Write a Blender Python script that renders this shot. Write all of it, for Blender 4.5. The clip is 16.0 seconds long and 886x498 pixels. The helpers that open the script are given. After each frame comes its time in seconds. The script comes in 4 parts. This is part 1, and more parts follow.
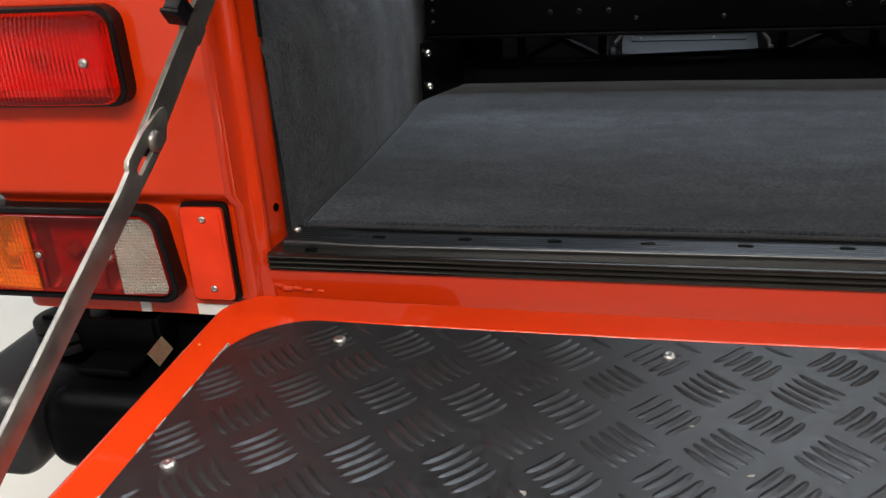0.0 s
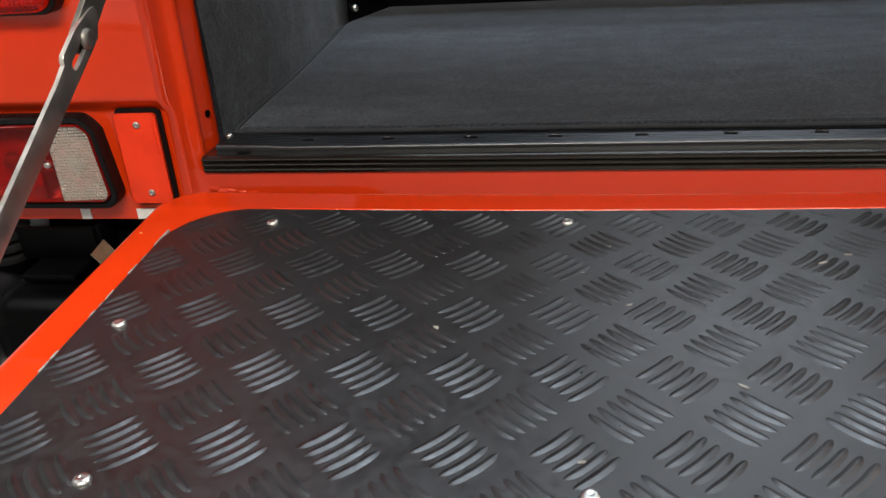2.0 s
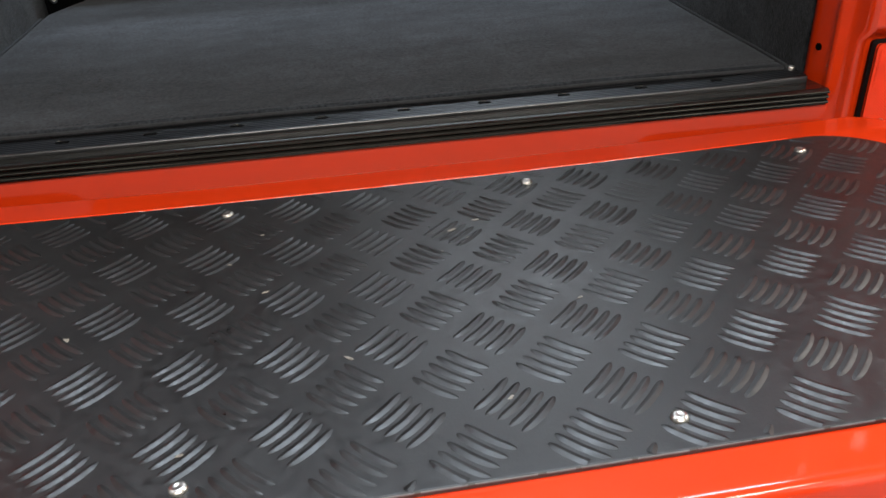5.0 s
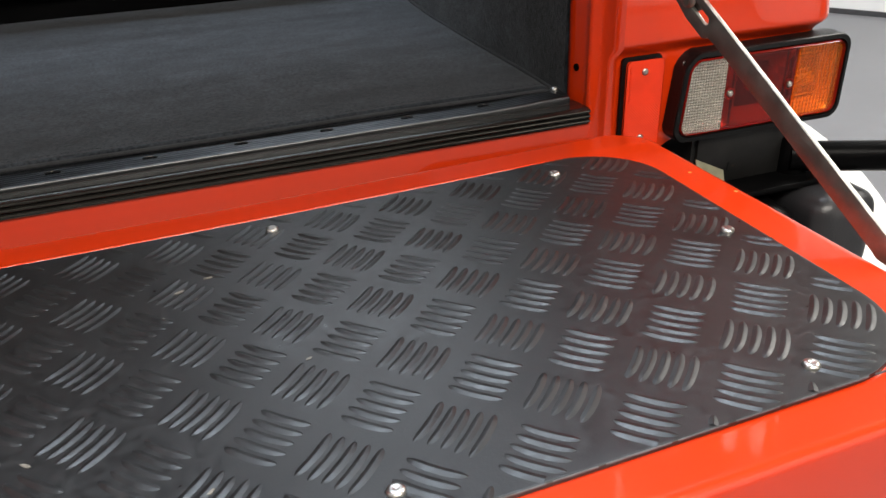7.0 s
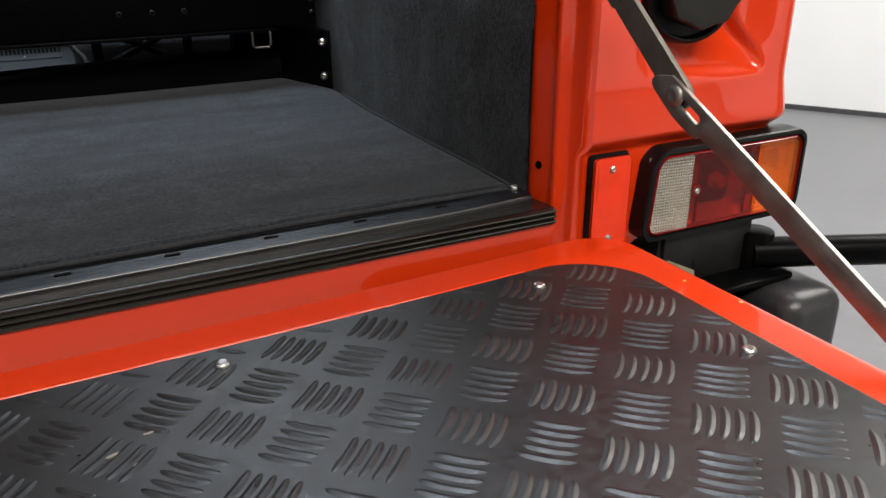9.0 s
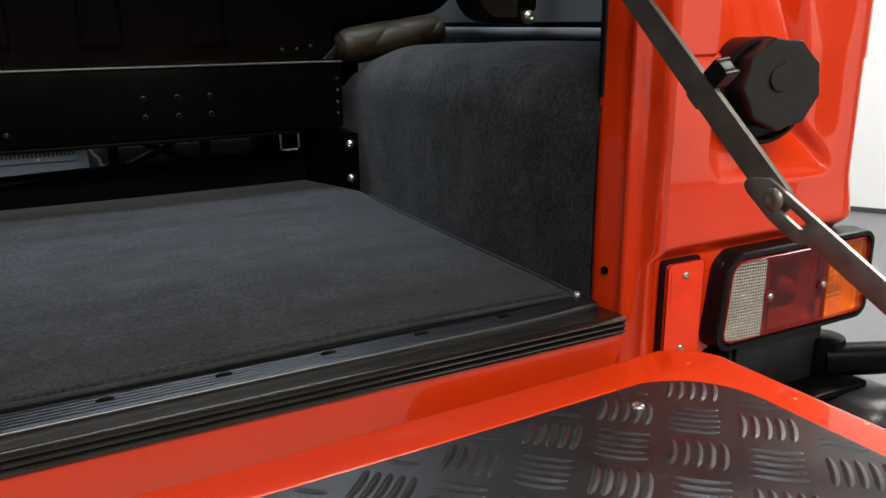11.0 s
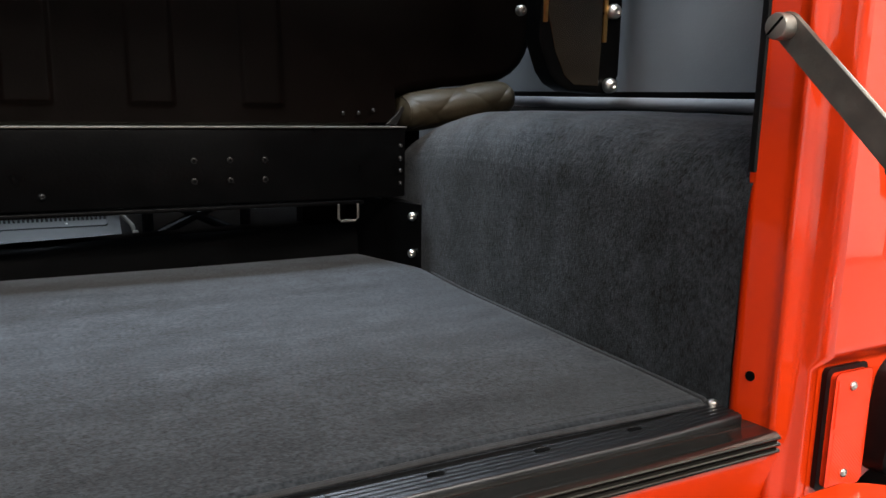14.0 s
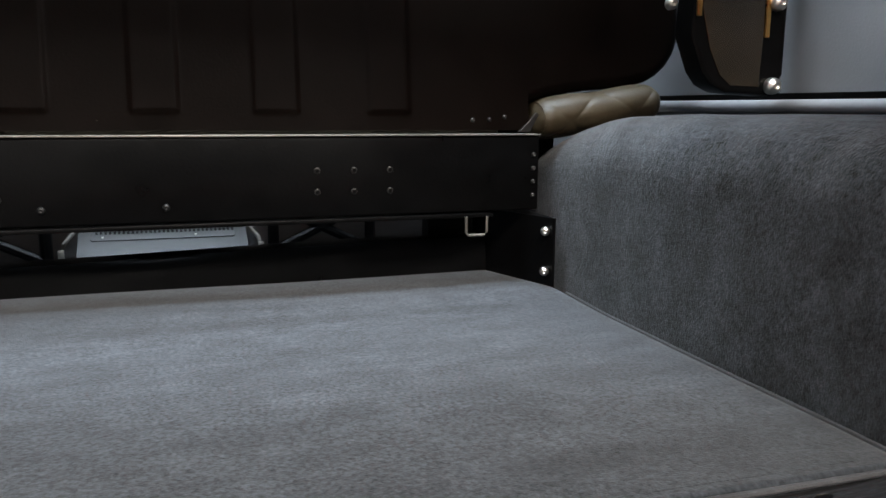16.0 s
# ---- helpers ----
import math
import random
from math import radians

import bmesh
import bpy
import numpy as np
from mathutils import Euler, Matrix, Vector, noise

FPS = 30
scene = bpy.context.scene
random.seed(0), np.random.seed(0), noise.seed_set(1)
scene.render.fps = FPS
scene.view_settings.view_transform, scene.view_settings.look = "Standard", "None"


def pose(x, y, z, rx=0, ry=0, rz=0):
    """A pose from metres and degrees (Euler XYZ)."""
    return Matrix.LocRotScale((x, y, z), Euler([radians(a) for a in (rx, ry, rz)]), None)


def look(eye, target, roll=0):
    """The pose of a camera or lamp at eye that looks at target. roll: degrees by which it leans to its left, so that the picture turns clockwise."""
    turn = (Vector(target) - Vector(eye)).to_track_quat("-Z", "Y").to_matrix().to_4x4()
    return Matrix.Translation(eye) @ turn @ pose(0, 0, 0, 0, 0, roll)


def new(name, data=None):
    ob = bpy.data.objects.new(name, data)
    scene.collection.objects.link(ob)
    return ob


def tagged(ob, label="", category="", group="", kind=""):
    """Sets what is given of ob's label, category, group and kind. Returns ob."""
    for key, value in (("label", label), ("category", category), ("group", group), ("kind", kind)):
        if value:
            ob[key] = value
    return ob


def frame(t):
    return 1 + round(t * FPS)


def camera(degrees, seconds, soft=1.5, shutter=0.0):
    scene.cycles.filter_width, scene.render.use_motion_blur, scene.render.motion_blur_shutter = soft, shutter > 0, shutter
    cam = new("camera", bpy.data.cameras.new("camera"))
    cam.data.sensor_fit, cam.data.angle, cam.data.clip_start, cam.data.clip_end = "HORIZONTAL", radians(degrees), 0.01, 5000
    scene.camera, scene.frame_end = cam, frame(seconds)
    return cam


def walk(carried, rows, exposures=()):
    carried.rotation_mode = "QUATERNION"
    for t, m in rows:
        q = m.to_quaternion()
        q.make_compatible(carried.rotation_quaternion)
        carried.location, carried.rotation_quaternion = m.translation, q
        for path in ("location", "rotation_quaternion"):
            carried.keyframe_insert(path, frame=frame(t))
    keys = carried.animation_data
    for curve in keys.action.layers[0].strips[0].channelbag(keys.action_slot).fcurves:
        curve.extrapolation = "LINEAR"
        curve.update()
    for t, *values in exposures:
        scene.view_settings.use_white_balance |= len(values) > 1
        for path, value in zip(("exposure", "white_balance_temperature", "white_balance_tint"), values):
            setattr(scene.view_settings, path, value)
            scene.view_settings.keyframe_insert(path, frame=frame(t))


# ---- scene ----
cam = camera(58.2, 16.0)
PATH = [
    (0, (-0.156, -0.655, 0.272), (-0.551, 1.14, -0.514), -3.2),
    (0.5, (-0.152, -0.674, 0.266), (-0.518, 1.116, -0.547), -3.4),
    (1, (-0.145, -0.693, 0.259), (-0.478, 1.09, -0.584), -3.8),
    (1.5, (-0.141, -0.708, 0.253), (-0.432, 1.066, -0.623), -3.7),
    (2, (-0.13, -0.724, 0.251), (-0.379, 1.038, -0.662), -3.4),
    (2.5, (-0.11, -0.734, 0.255), (-0.331, 1.007, -0.704), -3.4),
    (3, (-0.087, -0.746, 0.261), (-0.253, 0.979, -0.737), -3.3),
    (3.5, (-0.067, -0.746, 0.261), (-0.162, 0.978, -0.749), -3.2),
    (4, (-0.049, -0.743, 0.263), (-0.052, 0.981, -0.751), -2.8),
    (4.5, (-0.028, -0.74, 0.263), (0.045, 0.989, -0.741), -3.2),
    (5, (-0.013, -0.738, 0.265), (0.182, 0.984, -0.733), -3.0),
    (5.2, (-0.007, -0.737, 0.267), (0.238, 0.977, -0.734), -2.9),
    (7.3, (0.075, -0.696, 0.25), (0.682, 0.965, -0.685), -2.0),
    (7.5, (0.075, -0.683, 0.247), (0.719, 0.973, -0.67), -1.6),
    (8, (0.069, -0.655, 0.243), (0.795, 0.994, -0.626), -0.5),
    (8.2, (0.066, -0.646, 0.244), (0.817, 1.001, -0.608), -0.4),
    (10.3, (0.026, -0.576, 0.247), (0.901, 1.107, -0.387), -0.6),
    (10.5, (0.022, -0.568, 0.246), (0.903, 1.12, -0.364), -0.6),
    (11, (0.014, -0.544, 0.242), (0.908, 1.158, -0.308), -0.5),
    (11.5, (0.004, -0.52, 0.243), (0.913, 1.187, -0.265), -0.3),
    (12, (0.001, -0.495, 0.243), (0.916, 1.22, -0.227), -0.0),
    (12.5, (-0.001, -0.474, 0.241), (0.917, 1.248, -0.199), 0.2),
    (13, (-0.004, -0.452, 0.237), (0.914, 1.276, -0.176), 0.5),
    (13.5, (-0.007, -0.433, 0.235), (0.905, 1.301, -0.163), 0.7),
    (14, (-0.011, -0.412, 0.228), (0.894, 1.332, -0.146), 1.1),
    (14.5, (-0.014, -0.396, 0.224), (0.865, 1.363, -0.137), 1.3),
    (15, (-0.016, -0.372, 0.217), (0.816, 1.413, -0.129), 1.2),
    (15.5, (-0.011, -0.344, 0.214), (0.75, 1.475, -0.126), 0.8),
    (16, (0.011, -0.342, 0.22), (0.631, 1.527, -0.129), 0.4),
]
walk(cam, [(t, look(eye, target, roll)) for t, eye, target, roll in PATH],
     exposures=[(0, -0.3), (11.5, -0.3), (13.0, -0.04), (13.5, 0.24), (14.5, 0.82), (15.2, 1.10), (16.0, 1.32)])

# ---- world and lights ----
world = bpy.data.worlds.new("world")
scene.world = world
world.use_nodes = True
world.node_tree.nodes["Background"].inputs[0].default_value = (0.84, 0.91, 1.0, 1)
world.node_tree.nodes["Background"].inputs[1].default_value = 0.15

GROUND = -0.68


def area_lamp(name, at, sx, sy, watts, color):
    """A rectangular lamp under the ceiling that shines straight down."""
    lamp = bpy.data.lights.new(name, "AREA")
    lamp.shape, lamp.size, lamp.size_y, lamp.energy, lamp.color = "RECTANGLE", sx, sy, watts, color
    ob = new(name, lamp)
    ob.matrix_world = pose(*at)
    return ob


area_lamp("ceiling_panel_front", (1.25, 3.4, 2.42), 2.3, 2.2, 88, (0.82, 0.91, 1.0))
area_lamp("ceiling_panel_centre", (0.25, 0.42, 2.42), 2.0, 0.5, 76, (0.76, 0.88, 1.0))
# Unseen lamps, added to brighten the mat, body, wall and wheel box.
area_lamp("added_lamp_middle", (0.25, 1.05, 2.42), 2.0, 0.9, 50, (0.72, 0.86, 1.0))
area_lamp("added_lamp_rear", (0.20, -2.3, 2.42), 2.5, 1.0, 224, (1.0, 0.93, 0.84))
area_lamp("added_lamp_right", (3.4, 0.2, 2.42), 0.8, 1.6, 140, (1.0, 0.96, 0.90))
area_lamp("added_lamp_left", (-2.4, -0.5, 2.42), 1.0, 1.6, 30, (0.95, 0.96, 1.0))

# ---- materials ----
def material(name, color, rough=0.5, metal=0.0, coat=0.0, coat_rough=0.05, vary=0.15, scale=30.0, bump=0.0,
             bump_scale=200.0, rough_vary=0.1, spec=0.5, sheen=0.0, stretch=(1, 1, 1), chips=0.0, chip_color=(0.5, 0.5, 0.5), blotch=1.0):
    m = bpy.data.materials.new(name)
    m.use_nodes = True
    nt = m.node_tree
    b = nt.nodes["Principled BSDF"]
    L = nt.links.new
    co = nt.nodes.new("ShaderNodeTexCoord")
    mp = nt.nodes.new("ShaderNodeMapping")
    mp.inputs["Scale"].default_value = stretch
    L(co.outputs["Object"], mp.inputs[0])
    n1 = nt.nodes.new("ShaderNodeTexNoise")
    n1.inputs["Scale"].default_value, n1.inputs["Detail"].default_value = scale, 6
    n2 = nt.nodes.new("ShaderNodeTexNoise")
    n2.inputs["Scale"].default_value, n2.inputs["Detail"].default_value = scale * 0.12, 3
    L(mp.outputs[0], n1.inputs[0])
    L(co.outputs["Object"], n2.inputs[0])
    add = nt.nodes.new("ShaderNodeMath")
    add.operation = "ADD"
    soft = nt.nodes.new("ShaderNodeMapRange")
    soft.inputs["To Min"].default_value, soft.inputs["To Max"].default_value = 0.5 - 0.5 * blotch, 0.5 + 0.5 * blotch
    L(n2.outputs[0], soft.inputs[0])
    L(n1.outputs[0], add.inputs[0])
    L(soft.outputs[0], add.inputs[1])
    ramp = nt.nodes.new("ShaderNodeMapRange")
    ramp.inputs["From Min"].default_value, ramp.inputs["From Max"].default_value = 0.7, 1.3
    ramp.inputs["To Min"].default_value, ramp.inputs["To Max"].default_value = 1 - vary, 1 + vary
    L(add.outputs[0], ramp.inputs[0])
    mul = nt.nodes.new("ShaderNodeVectorMath")
    mul.operation = "MULTIPLY"
    mul.inputs[0].default_value = color[:3]
    L(ramp.outputs[0], mul.inputs[1])
    out_color = mul.outputs[0]
    if chips:
        n3 = nt.nodes.new("ShaderNodeTexNoise")
        n3.inputs["Scale"].default_value, n3.inputs["Detail"].default_value = 90, 4
        mp3 = nt.nodes.new("ShaderNodeMapping")
        mp3.inputs["Scale"].default_value, mp3.inputs["Rotation"].default_value = (0.5, 1.7, 1), (0, 0, 0.7)
        L(co.outputs["Object"], mp3.inputs[0])
        L(mp3.outputs[0], n3.inputs[0])
        th = nt.nodes.new("ShaderNodeMapRange")
        th.inputs["From Min"].default_value, th.inputs["From Max"].default_value = chips, chips + 0.02
        L(n3.outputs[0], th.inputs[0])
        mix = nt.nodes.new("ShaderNodeMix")
        mix.data_type = "RGBA"
        L(th.outputs[0], mix.inputs[0])
        L(out_color, mix.inputs[6])
        mix.inputs[7].default_value = (*chip_color, 1)
        out_color = mix.outputs[2]
    L(out_color, b.inputs["Base Color"])
    rr = nt.nodes.new("ShaderNodeMapRange")
    rr.inputs["From Min"].default_value, rr.inputs["From Max"].default_value = 0.7, 1.3
    rr.inputs["To Min"].default_value, rr.inputs["To Max"].default_value = rough * (1 - rough_vary), rough * (1 + rough_vary)
    L(add.outputs[0], rr.inputs[0])
    L(rr.outputs[0], b.inputs["Roughness"])
    b.inputs["Metallic"].default_value = metal
    b.inputs["Coat Weight"].default_value = coat
    b.inputs["Coat Roughness"].default_value = coat_rough
    b.inputs["Specular IOR Level"].default_value = spec
    b.inputs["Sheen Weight"].default_value = sheen
    if bump:
        n4 = nt.nodes.new("ShaderNodeTexNoise")
        n4.inputs["Scale"].default_value, n4.inputs["Detail"].default_value = bump_scale, 4
        L(mp.outputs[0], n4.inputs[0])
        bp = nt.nodes.new("ShaderNodeBump")
        bp.inputs["Strength"].default_value, bp.inputs["Distance"].default_value = 1.0, bump
        L(n4.outputs[0], bp.inputs["Height"])
        L(bp.outputs[0], b.inputs["Normal"])
    return m


RED = material("red_paint", (0.62, 0.034, 0.0020), 0.35, coat=1.0, coat_rough=0.045, vary=0.05, scale=12, bump=0.00006, bump_scale=90, spec=0.15)
RED.node_tree.nodes["Principled BSDF"].inputs["Coat IOR"].default_value = 1.55
PLATE = material("tread_plate", (0.0095, 0.0092, 0.0092), 0.375, vary=0.40, scale=190, bump=0.00006, bump_scale=520, rough_vary=0.30, spec=0.58, blotch=0.35)
CARPET = material("carpet", (0.0156, 0.0180, 0.0211), 0.97, vary=1.0, scale=210, bump=0.0010, bump_scale=450, spec=0.04, sheen=0.10, blotch=0.6)
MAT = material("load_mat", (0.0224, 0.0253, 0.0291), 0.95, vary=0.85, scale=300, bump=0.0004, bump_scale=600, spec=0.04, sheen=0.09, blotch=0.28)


def pile_shading(m, amount, stretch=(1.1, 5.5, 1), turn=0.06):
    """Streaks of pile shading and light bands put into the colour, on top of the grain."""
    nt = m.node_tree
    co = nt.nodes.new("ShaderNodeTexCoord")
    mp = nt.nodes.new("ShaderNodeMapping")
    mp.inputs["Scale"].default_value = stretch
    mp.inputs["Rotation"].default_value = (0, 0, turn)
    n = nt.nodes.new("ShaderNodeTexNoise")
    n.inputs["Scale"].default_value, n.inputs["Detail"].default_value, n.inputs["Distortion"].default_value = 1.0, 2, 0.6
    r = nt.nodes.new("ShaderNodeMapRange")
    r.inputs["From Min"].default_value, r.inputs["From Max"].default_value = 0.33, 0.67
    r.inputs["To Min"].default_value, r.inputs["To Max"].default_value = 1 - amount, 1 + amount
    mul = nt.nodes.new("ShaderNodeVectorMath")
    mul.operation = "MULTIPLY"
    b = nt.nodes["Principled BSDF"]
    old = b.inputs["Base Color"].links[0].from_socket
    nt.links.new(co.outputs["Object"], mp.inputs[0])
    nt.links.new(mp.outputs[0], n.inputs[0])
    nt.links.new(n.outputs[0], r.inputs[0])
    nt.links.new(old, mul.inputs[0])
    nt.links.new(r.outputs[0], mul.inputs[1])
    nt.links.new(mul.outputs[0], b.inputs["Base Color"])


# Broad bands on the mat: light and pile direction put into the colour.
pile_shading(MAT, 0.40)
pile_shading(MAT, 0.15, (14, 45, 1), 0.25)
pile_shading(CARPET, 0.18)
pile_shading(CARPET, 0.22, (30, 30, 22), 0.3)
BINDING = material("mat_binding", (0.022, 0.023, 0.025), 0.85, vary=0.3, scale=300, bump=0.0006, bump_scale=600, spec=0.2)
RUBBER = material("black_rubber", (0.005, 0.005, 0.0052), 0.38, spec=0.18, vary=0.25, scale=60, bump=0.0002, bump_scale=400)
ANODISED = material("anodised_strip", (0.070, 0.071, 0.074), 0.32, metal=0.95, vary=0.08, scale=40, rough_vary=0.1)
STRIP = material("sill_strip", (0.055, 0.052, 0.046), 0.18, metal=0.85, vary=0.10, scale=40, rough_vary=0.12)
BLACK = material("black_paint", (0.0018, 0.0018, 0.0019), 0.30, spec=0.048, vary=0.3, scale=40, bump=0.0002, bump_scale=300)
# Brown tint stands for the warm reflection on the seat back.
BLACK_PLASTIC = material("black_plastic", (0.0027, 0.0017, 0.0013), 0.32, spec=0.032, vary=0.3, scale=30, bump=0.0002, bump_scale=350, chips=0.76, chip_color=(0.05, 0.045, 0.04))
CAP_PLASTIC = material("cap_plastic", (0.011, 0.0105, 0.0095), 0.45, spec=0.3, vary=0.15, scale=60, bump=0.0002, bump_scale=600)
STEEL = material("weathered_steel", (0.25, 0.237, 0.212), 0.42, metal=0.85, vary=0.25, scale=70, rough_vary=0.3, bump=0.00025, bump_scale=350)
WORN_EDGE = material("worn_steel_edge", (0.50, 0.48, 0.43), 0.40, metal=0.8, vary=0.3, scale=90, rough_vary=0.3)
STEEL_DARK = material("oiled_steel", (0.15, 0.142, 0.125), 0.42, metal=0.75, vary=0.25, scale=70, rough_vary=0.3, bump=0.00025, bump_scale=350)
RIVET = material("dark_rivet", (0.030, 0.029, 0.028), 0.35, metal=0.8, vary=0.2, scale=200)
CHROME = material("zinc_screw", (0.55, 0.53, 0.49), 0.32, metal=1.0, vary=0.15, scale=200)
BRASS = material("gold_trim", (0.62, 0.36, 0.12), 0.3, metal=1.0, vary=0.2, scale=120)
GOLD_ZINC = material("yellow_zinc", (0.32, 0.30, 0.20), 0.4, metal=0.9, vary=0.2, scale=120)
LEATHER = material("leather", (0.028, 0.021, 0.012), 0.42, spec=0.15, vary=0.25, scale=80, bump=0.0004, bump_scale=260)
LACQUER = material("brown_lacquer", (0.012, 0.009, 0.0055), 0.14, spec=0.5, vary=0.3, scale=25)
GREY_PANEL = material("grey_panel", (0.095, 0.100, 0.106), 0.55, vary=0.1, scale=20, bump=0.0002, bump_scale=300)
# Cabin greys, darkened to carry the shade under the seats.
CABIN = material("shaded_cabin_grey", (0.030, 0.032, 0.036), 0.6, vary=0.15, scale=20)
CENTRE = material("shaded_centre_grey", (0.015, 0.0160, 0.0170), 0.6, vary=0.12, scale=20)
GREY_RAIL = material("grey_rail", (0.115, 0.118, 0.124), 0.55, vary=0.1, scale=60)
WHITE = material("white_wall", (0.82, 0.82, 0.80), 0.7, vary=0.03, scale=4)
WHITE_FLOOR = material("white_epoxy", (0.84, 0.81, 0.73), 0.35, vary=0.04, scale=5)
DARK_WALL = material("dark_wall", (0.06, 0.06, 0.062), 0.7, vary=0.1, scale=4)
GREY_FLOOR = material("grey_floor", (0.155, 0.153, 0.157), 0.4, vary=0.12, scale=14)
DARK_TRIM = material("dark_trim", (0.05, 0.05, 0.052), 0.5)
RED_RUBBER = material("red_part", (0.22, 0.014, 0.009), 0.4)
BUMPER = material("bumper_plastic", (0.022, 0.022, 0.024), 0.36, vary=0.2, scale=40, bump=0.0003, bump_scale=500)
BRACKET = material("bracket_paint", (0.008, 0.0078, 0.0075), 0.45, spec=0.25, vary=0.4, scale=50, bump=0.0003, bump_scale=300, chips=0.70, chip_color=(0.05, 0.03, 0.015))
BARE = material("bare_aluminium", (0.27, 0.265, 0.25), 0.45, vary=0.2, scale=300)
EDGE = material("edge_glint", (0.085, 0.088, 0.095), 0.4, vary=0.5, scale=120, rough_vary=0.3)
CHIP = material("ochre_chip", (0.60, 0.36, 0.10), 0.5, vary=0.3, scale=400)
SCUFF = material("pale_scuff", (0.20, 0.185, 0.16), 0.4, vary=0.3, scale=300)
STICKER = material("pale_sticker", (0.75, 0.72, 0.68), 0.4)


def lens_material(name, color, ribs, depth, rough=0.12, axis="X", lobe=0.35, cross=False):
    m = material(name, color, rough, coat=0.35, coat_rough=0.05, vary=0.12, scale=35, spec=0.4)
    nt = m.node_tree
    co = nt.nodes.new("ShaderNodeTexCoord")
    w = nt.nodes.new("ShaderNodeTexWave")
    w.bands_direction = axis
    w.inputs["Scale"].default_value = ribs
    nt.links.new(co.outputs["Object"], w.inputs[0])
    height = w.outputs["Fac"]
    if cross:
        w2 = nt.nodes.new("ShaderNodeTexWave")
        w2.bands_direction = "Z" if axis == "X" else "X"
        w2.inputs["Scale"].default_value = ribs
        nt.links.new(co.outputs["Object"], w2.inputs[0])
        add = nt.nodes.new("ShaderNodeMath")
        add.operation = "ADD"
        nt.links.new(height, add.inputs[0])
        nt.links.new(w2.outputs["Fac"], add.inputs[1])
        height = add.outputs[0]
    bp = nt.nodes.new("ShaderNodeBump")
    bp.inputs["Distance"].default_value = depth
    nt.links.new(height, bp.inputs["Height"])
    b = nt.nodes["Principled BSDF"]
    nt.links.new(bp.outputs[0], b.inputs["Normal"])
    b.inputs["Transmission Weight"].default_value = lobe
    b.inputs["IOR"].default_value = 1.25
    return m


LENS_RED = lens_material("red_lens", (0.36, 0.020, 0.013), 60, 0.00005, rough=0.16, lobe=0.93)
LENS_AMBER = lens_material("amber_lens", (0.92, 0.24, 0.012), 70, 0.0004, rough=0.10, lobe=0.85, cross=True)
LENS_CLEAR = lens_material("clear_lens", (0.70, 0.675, 0.60), 110, 0.0020, rough=0.10, axis="Z", lobe=0.55, cross=True)
LENS_FOG = lens_material("fog_lens", (0.60, 0.015, 0.005), 80, 0.0005, rough=0.08, lobe=0.90)
REFLECTOR = lens_material("red_reflector", (0.78, 0.040, 0.008), 500, 0.00005, axis="DIAGONAL", lobe=0.0)
PRISM = lens_material("red_prism", (0.78, 0.043, 0.009), 230, 0.00015, axis="DIAGONAL", lobe=0.0)
BOWL = material("silvered_bowl", (0.52, 0.50, 0.46), 0.28, metal=0.6, vary=0.25, scale=25, bump=0.0006, bump_scale=40)
LENS_RIM = material("lens_edge", (0.16, 0.006, 0.004), 0.2, vary=0.1)
BULB = material("bulb_glass", (0.35, 0.33, 0.30), 0.1, vary=0.1)

# ---- mesh helpers ----
def part(name, bm, mat, parent=None, label="", smooth=35, flip=False):
    if flip:
        bmesh.ops.recalc_face_normals(bm, faces=bm.faces)
    me = bpy.data.meshes.new(name)
    bm.to_mesh(me)
    bm.free()
    me.materials.append(mat)
    for p in me.polygons:
        p.use_smooth = True
    me.set_sharp_from_angle(angle=radians(smooth))
    ob = new(name, me)
    if parent is not None:
        ob.parent = parent
        if parent.type == "EMPTY":
            ob.matrix_parent_inverse = Matrix.Translation(-parent.location)
    if label:
        tagged(ob, label)
    return ob


def thing(name, at, label, category, group="", kind=""):
    ob = new(name)
    ob.empty_display_size = 0.05
    ob.location = at
    return tagged(ob, label, category, group, kind)


def box(bm, x0, x1, y0, y1, z0, z1, bevel=0.0, seg=2):
    r = bmesh.ops.create_cube(bm, size=1.0)
    vs = r["verts"]
    for v in vs:
        v.co = Vector(((x0 + x1) / 2 + v.co.x * (x1 - x0), (y0 + y1) / 2 + v.co.y * (y1 - y0), (z0 + z1) / 2 + v.co.z * (z1 - z0)))
    if bevel:
        es = list({e for v in vs for e in v.link_edges})
        bmesh.ops.bevel(bm, geom=es, offset=bevel, segments=seg, affect="EDGES", profile=0.5)
    return bm


def rounded(w, h, r, n=6):
    """Outline of a rounded rectangle about the origin; r: radii of the corners ++, -+, --, +-."""
    if not isinstance(r, (tuple, list)):
        r = (r,) * 4
    pts = []
    for k, (sx, sy) in enumerate(((1, 1), (-1, 1), (-1, -1), (1, -1))):
        cx, cy = sx * (w / 2 - r[k]), sy * (h / 2 - r[k])
        for i in range(n + 1):
            a = math.pi / 2 * (k + i / n)
            pts.append((cx + r[k] * math.cos(a), cy + r[k] * math.sin(a)))
    return pts


def loft(bm, rings, cap0=True, cap1=True):
    """Skin through rings of equally many points."""
    vs = [[bm.verts.new(p) for p in ring] for ring in rings]
    n = len(vs[0])
    for a, b in zip(vs, vs[1:]):
        for i in range(n):
            bm.faces.new((a[i], a[(i + 1) % n], b[(i + 1) % n], b[i]))
    if cap0:
        bm.faces.new(vs[0][::-1])
    if cap1:
        bm.faces.new(vs[-1])
    bmesh.ops.recalc_face_normals(bm, faces=bm.faces)
    return bm


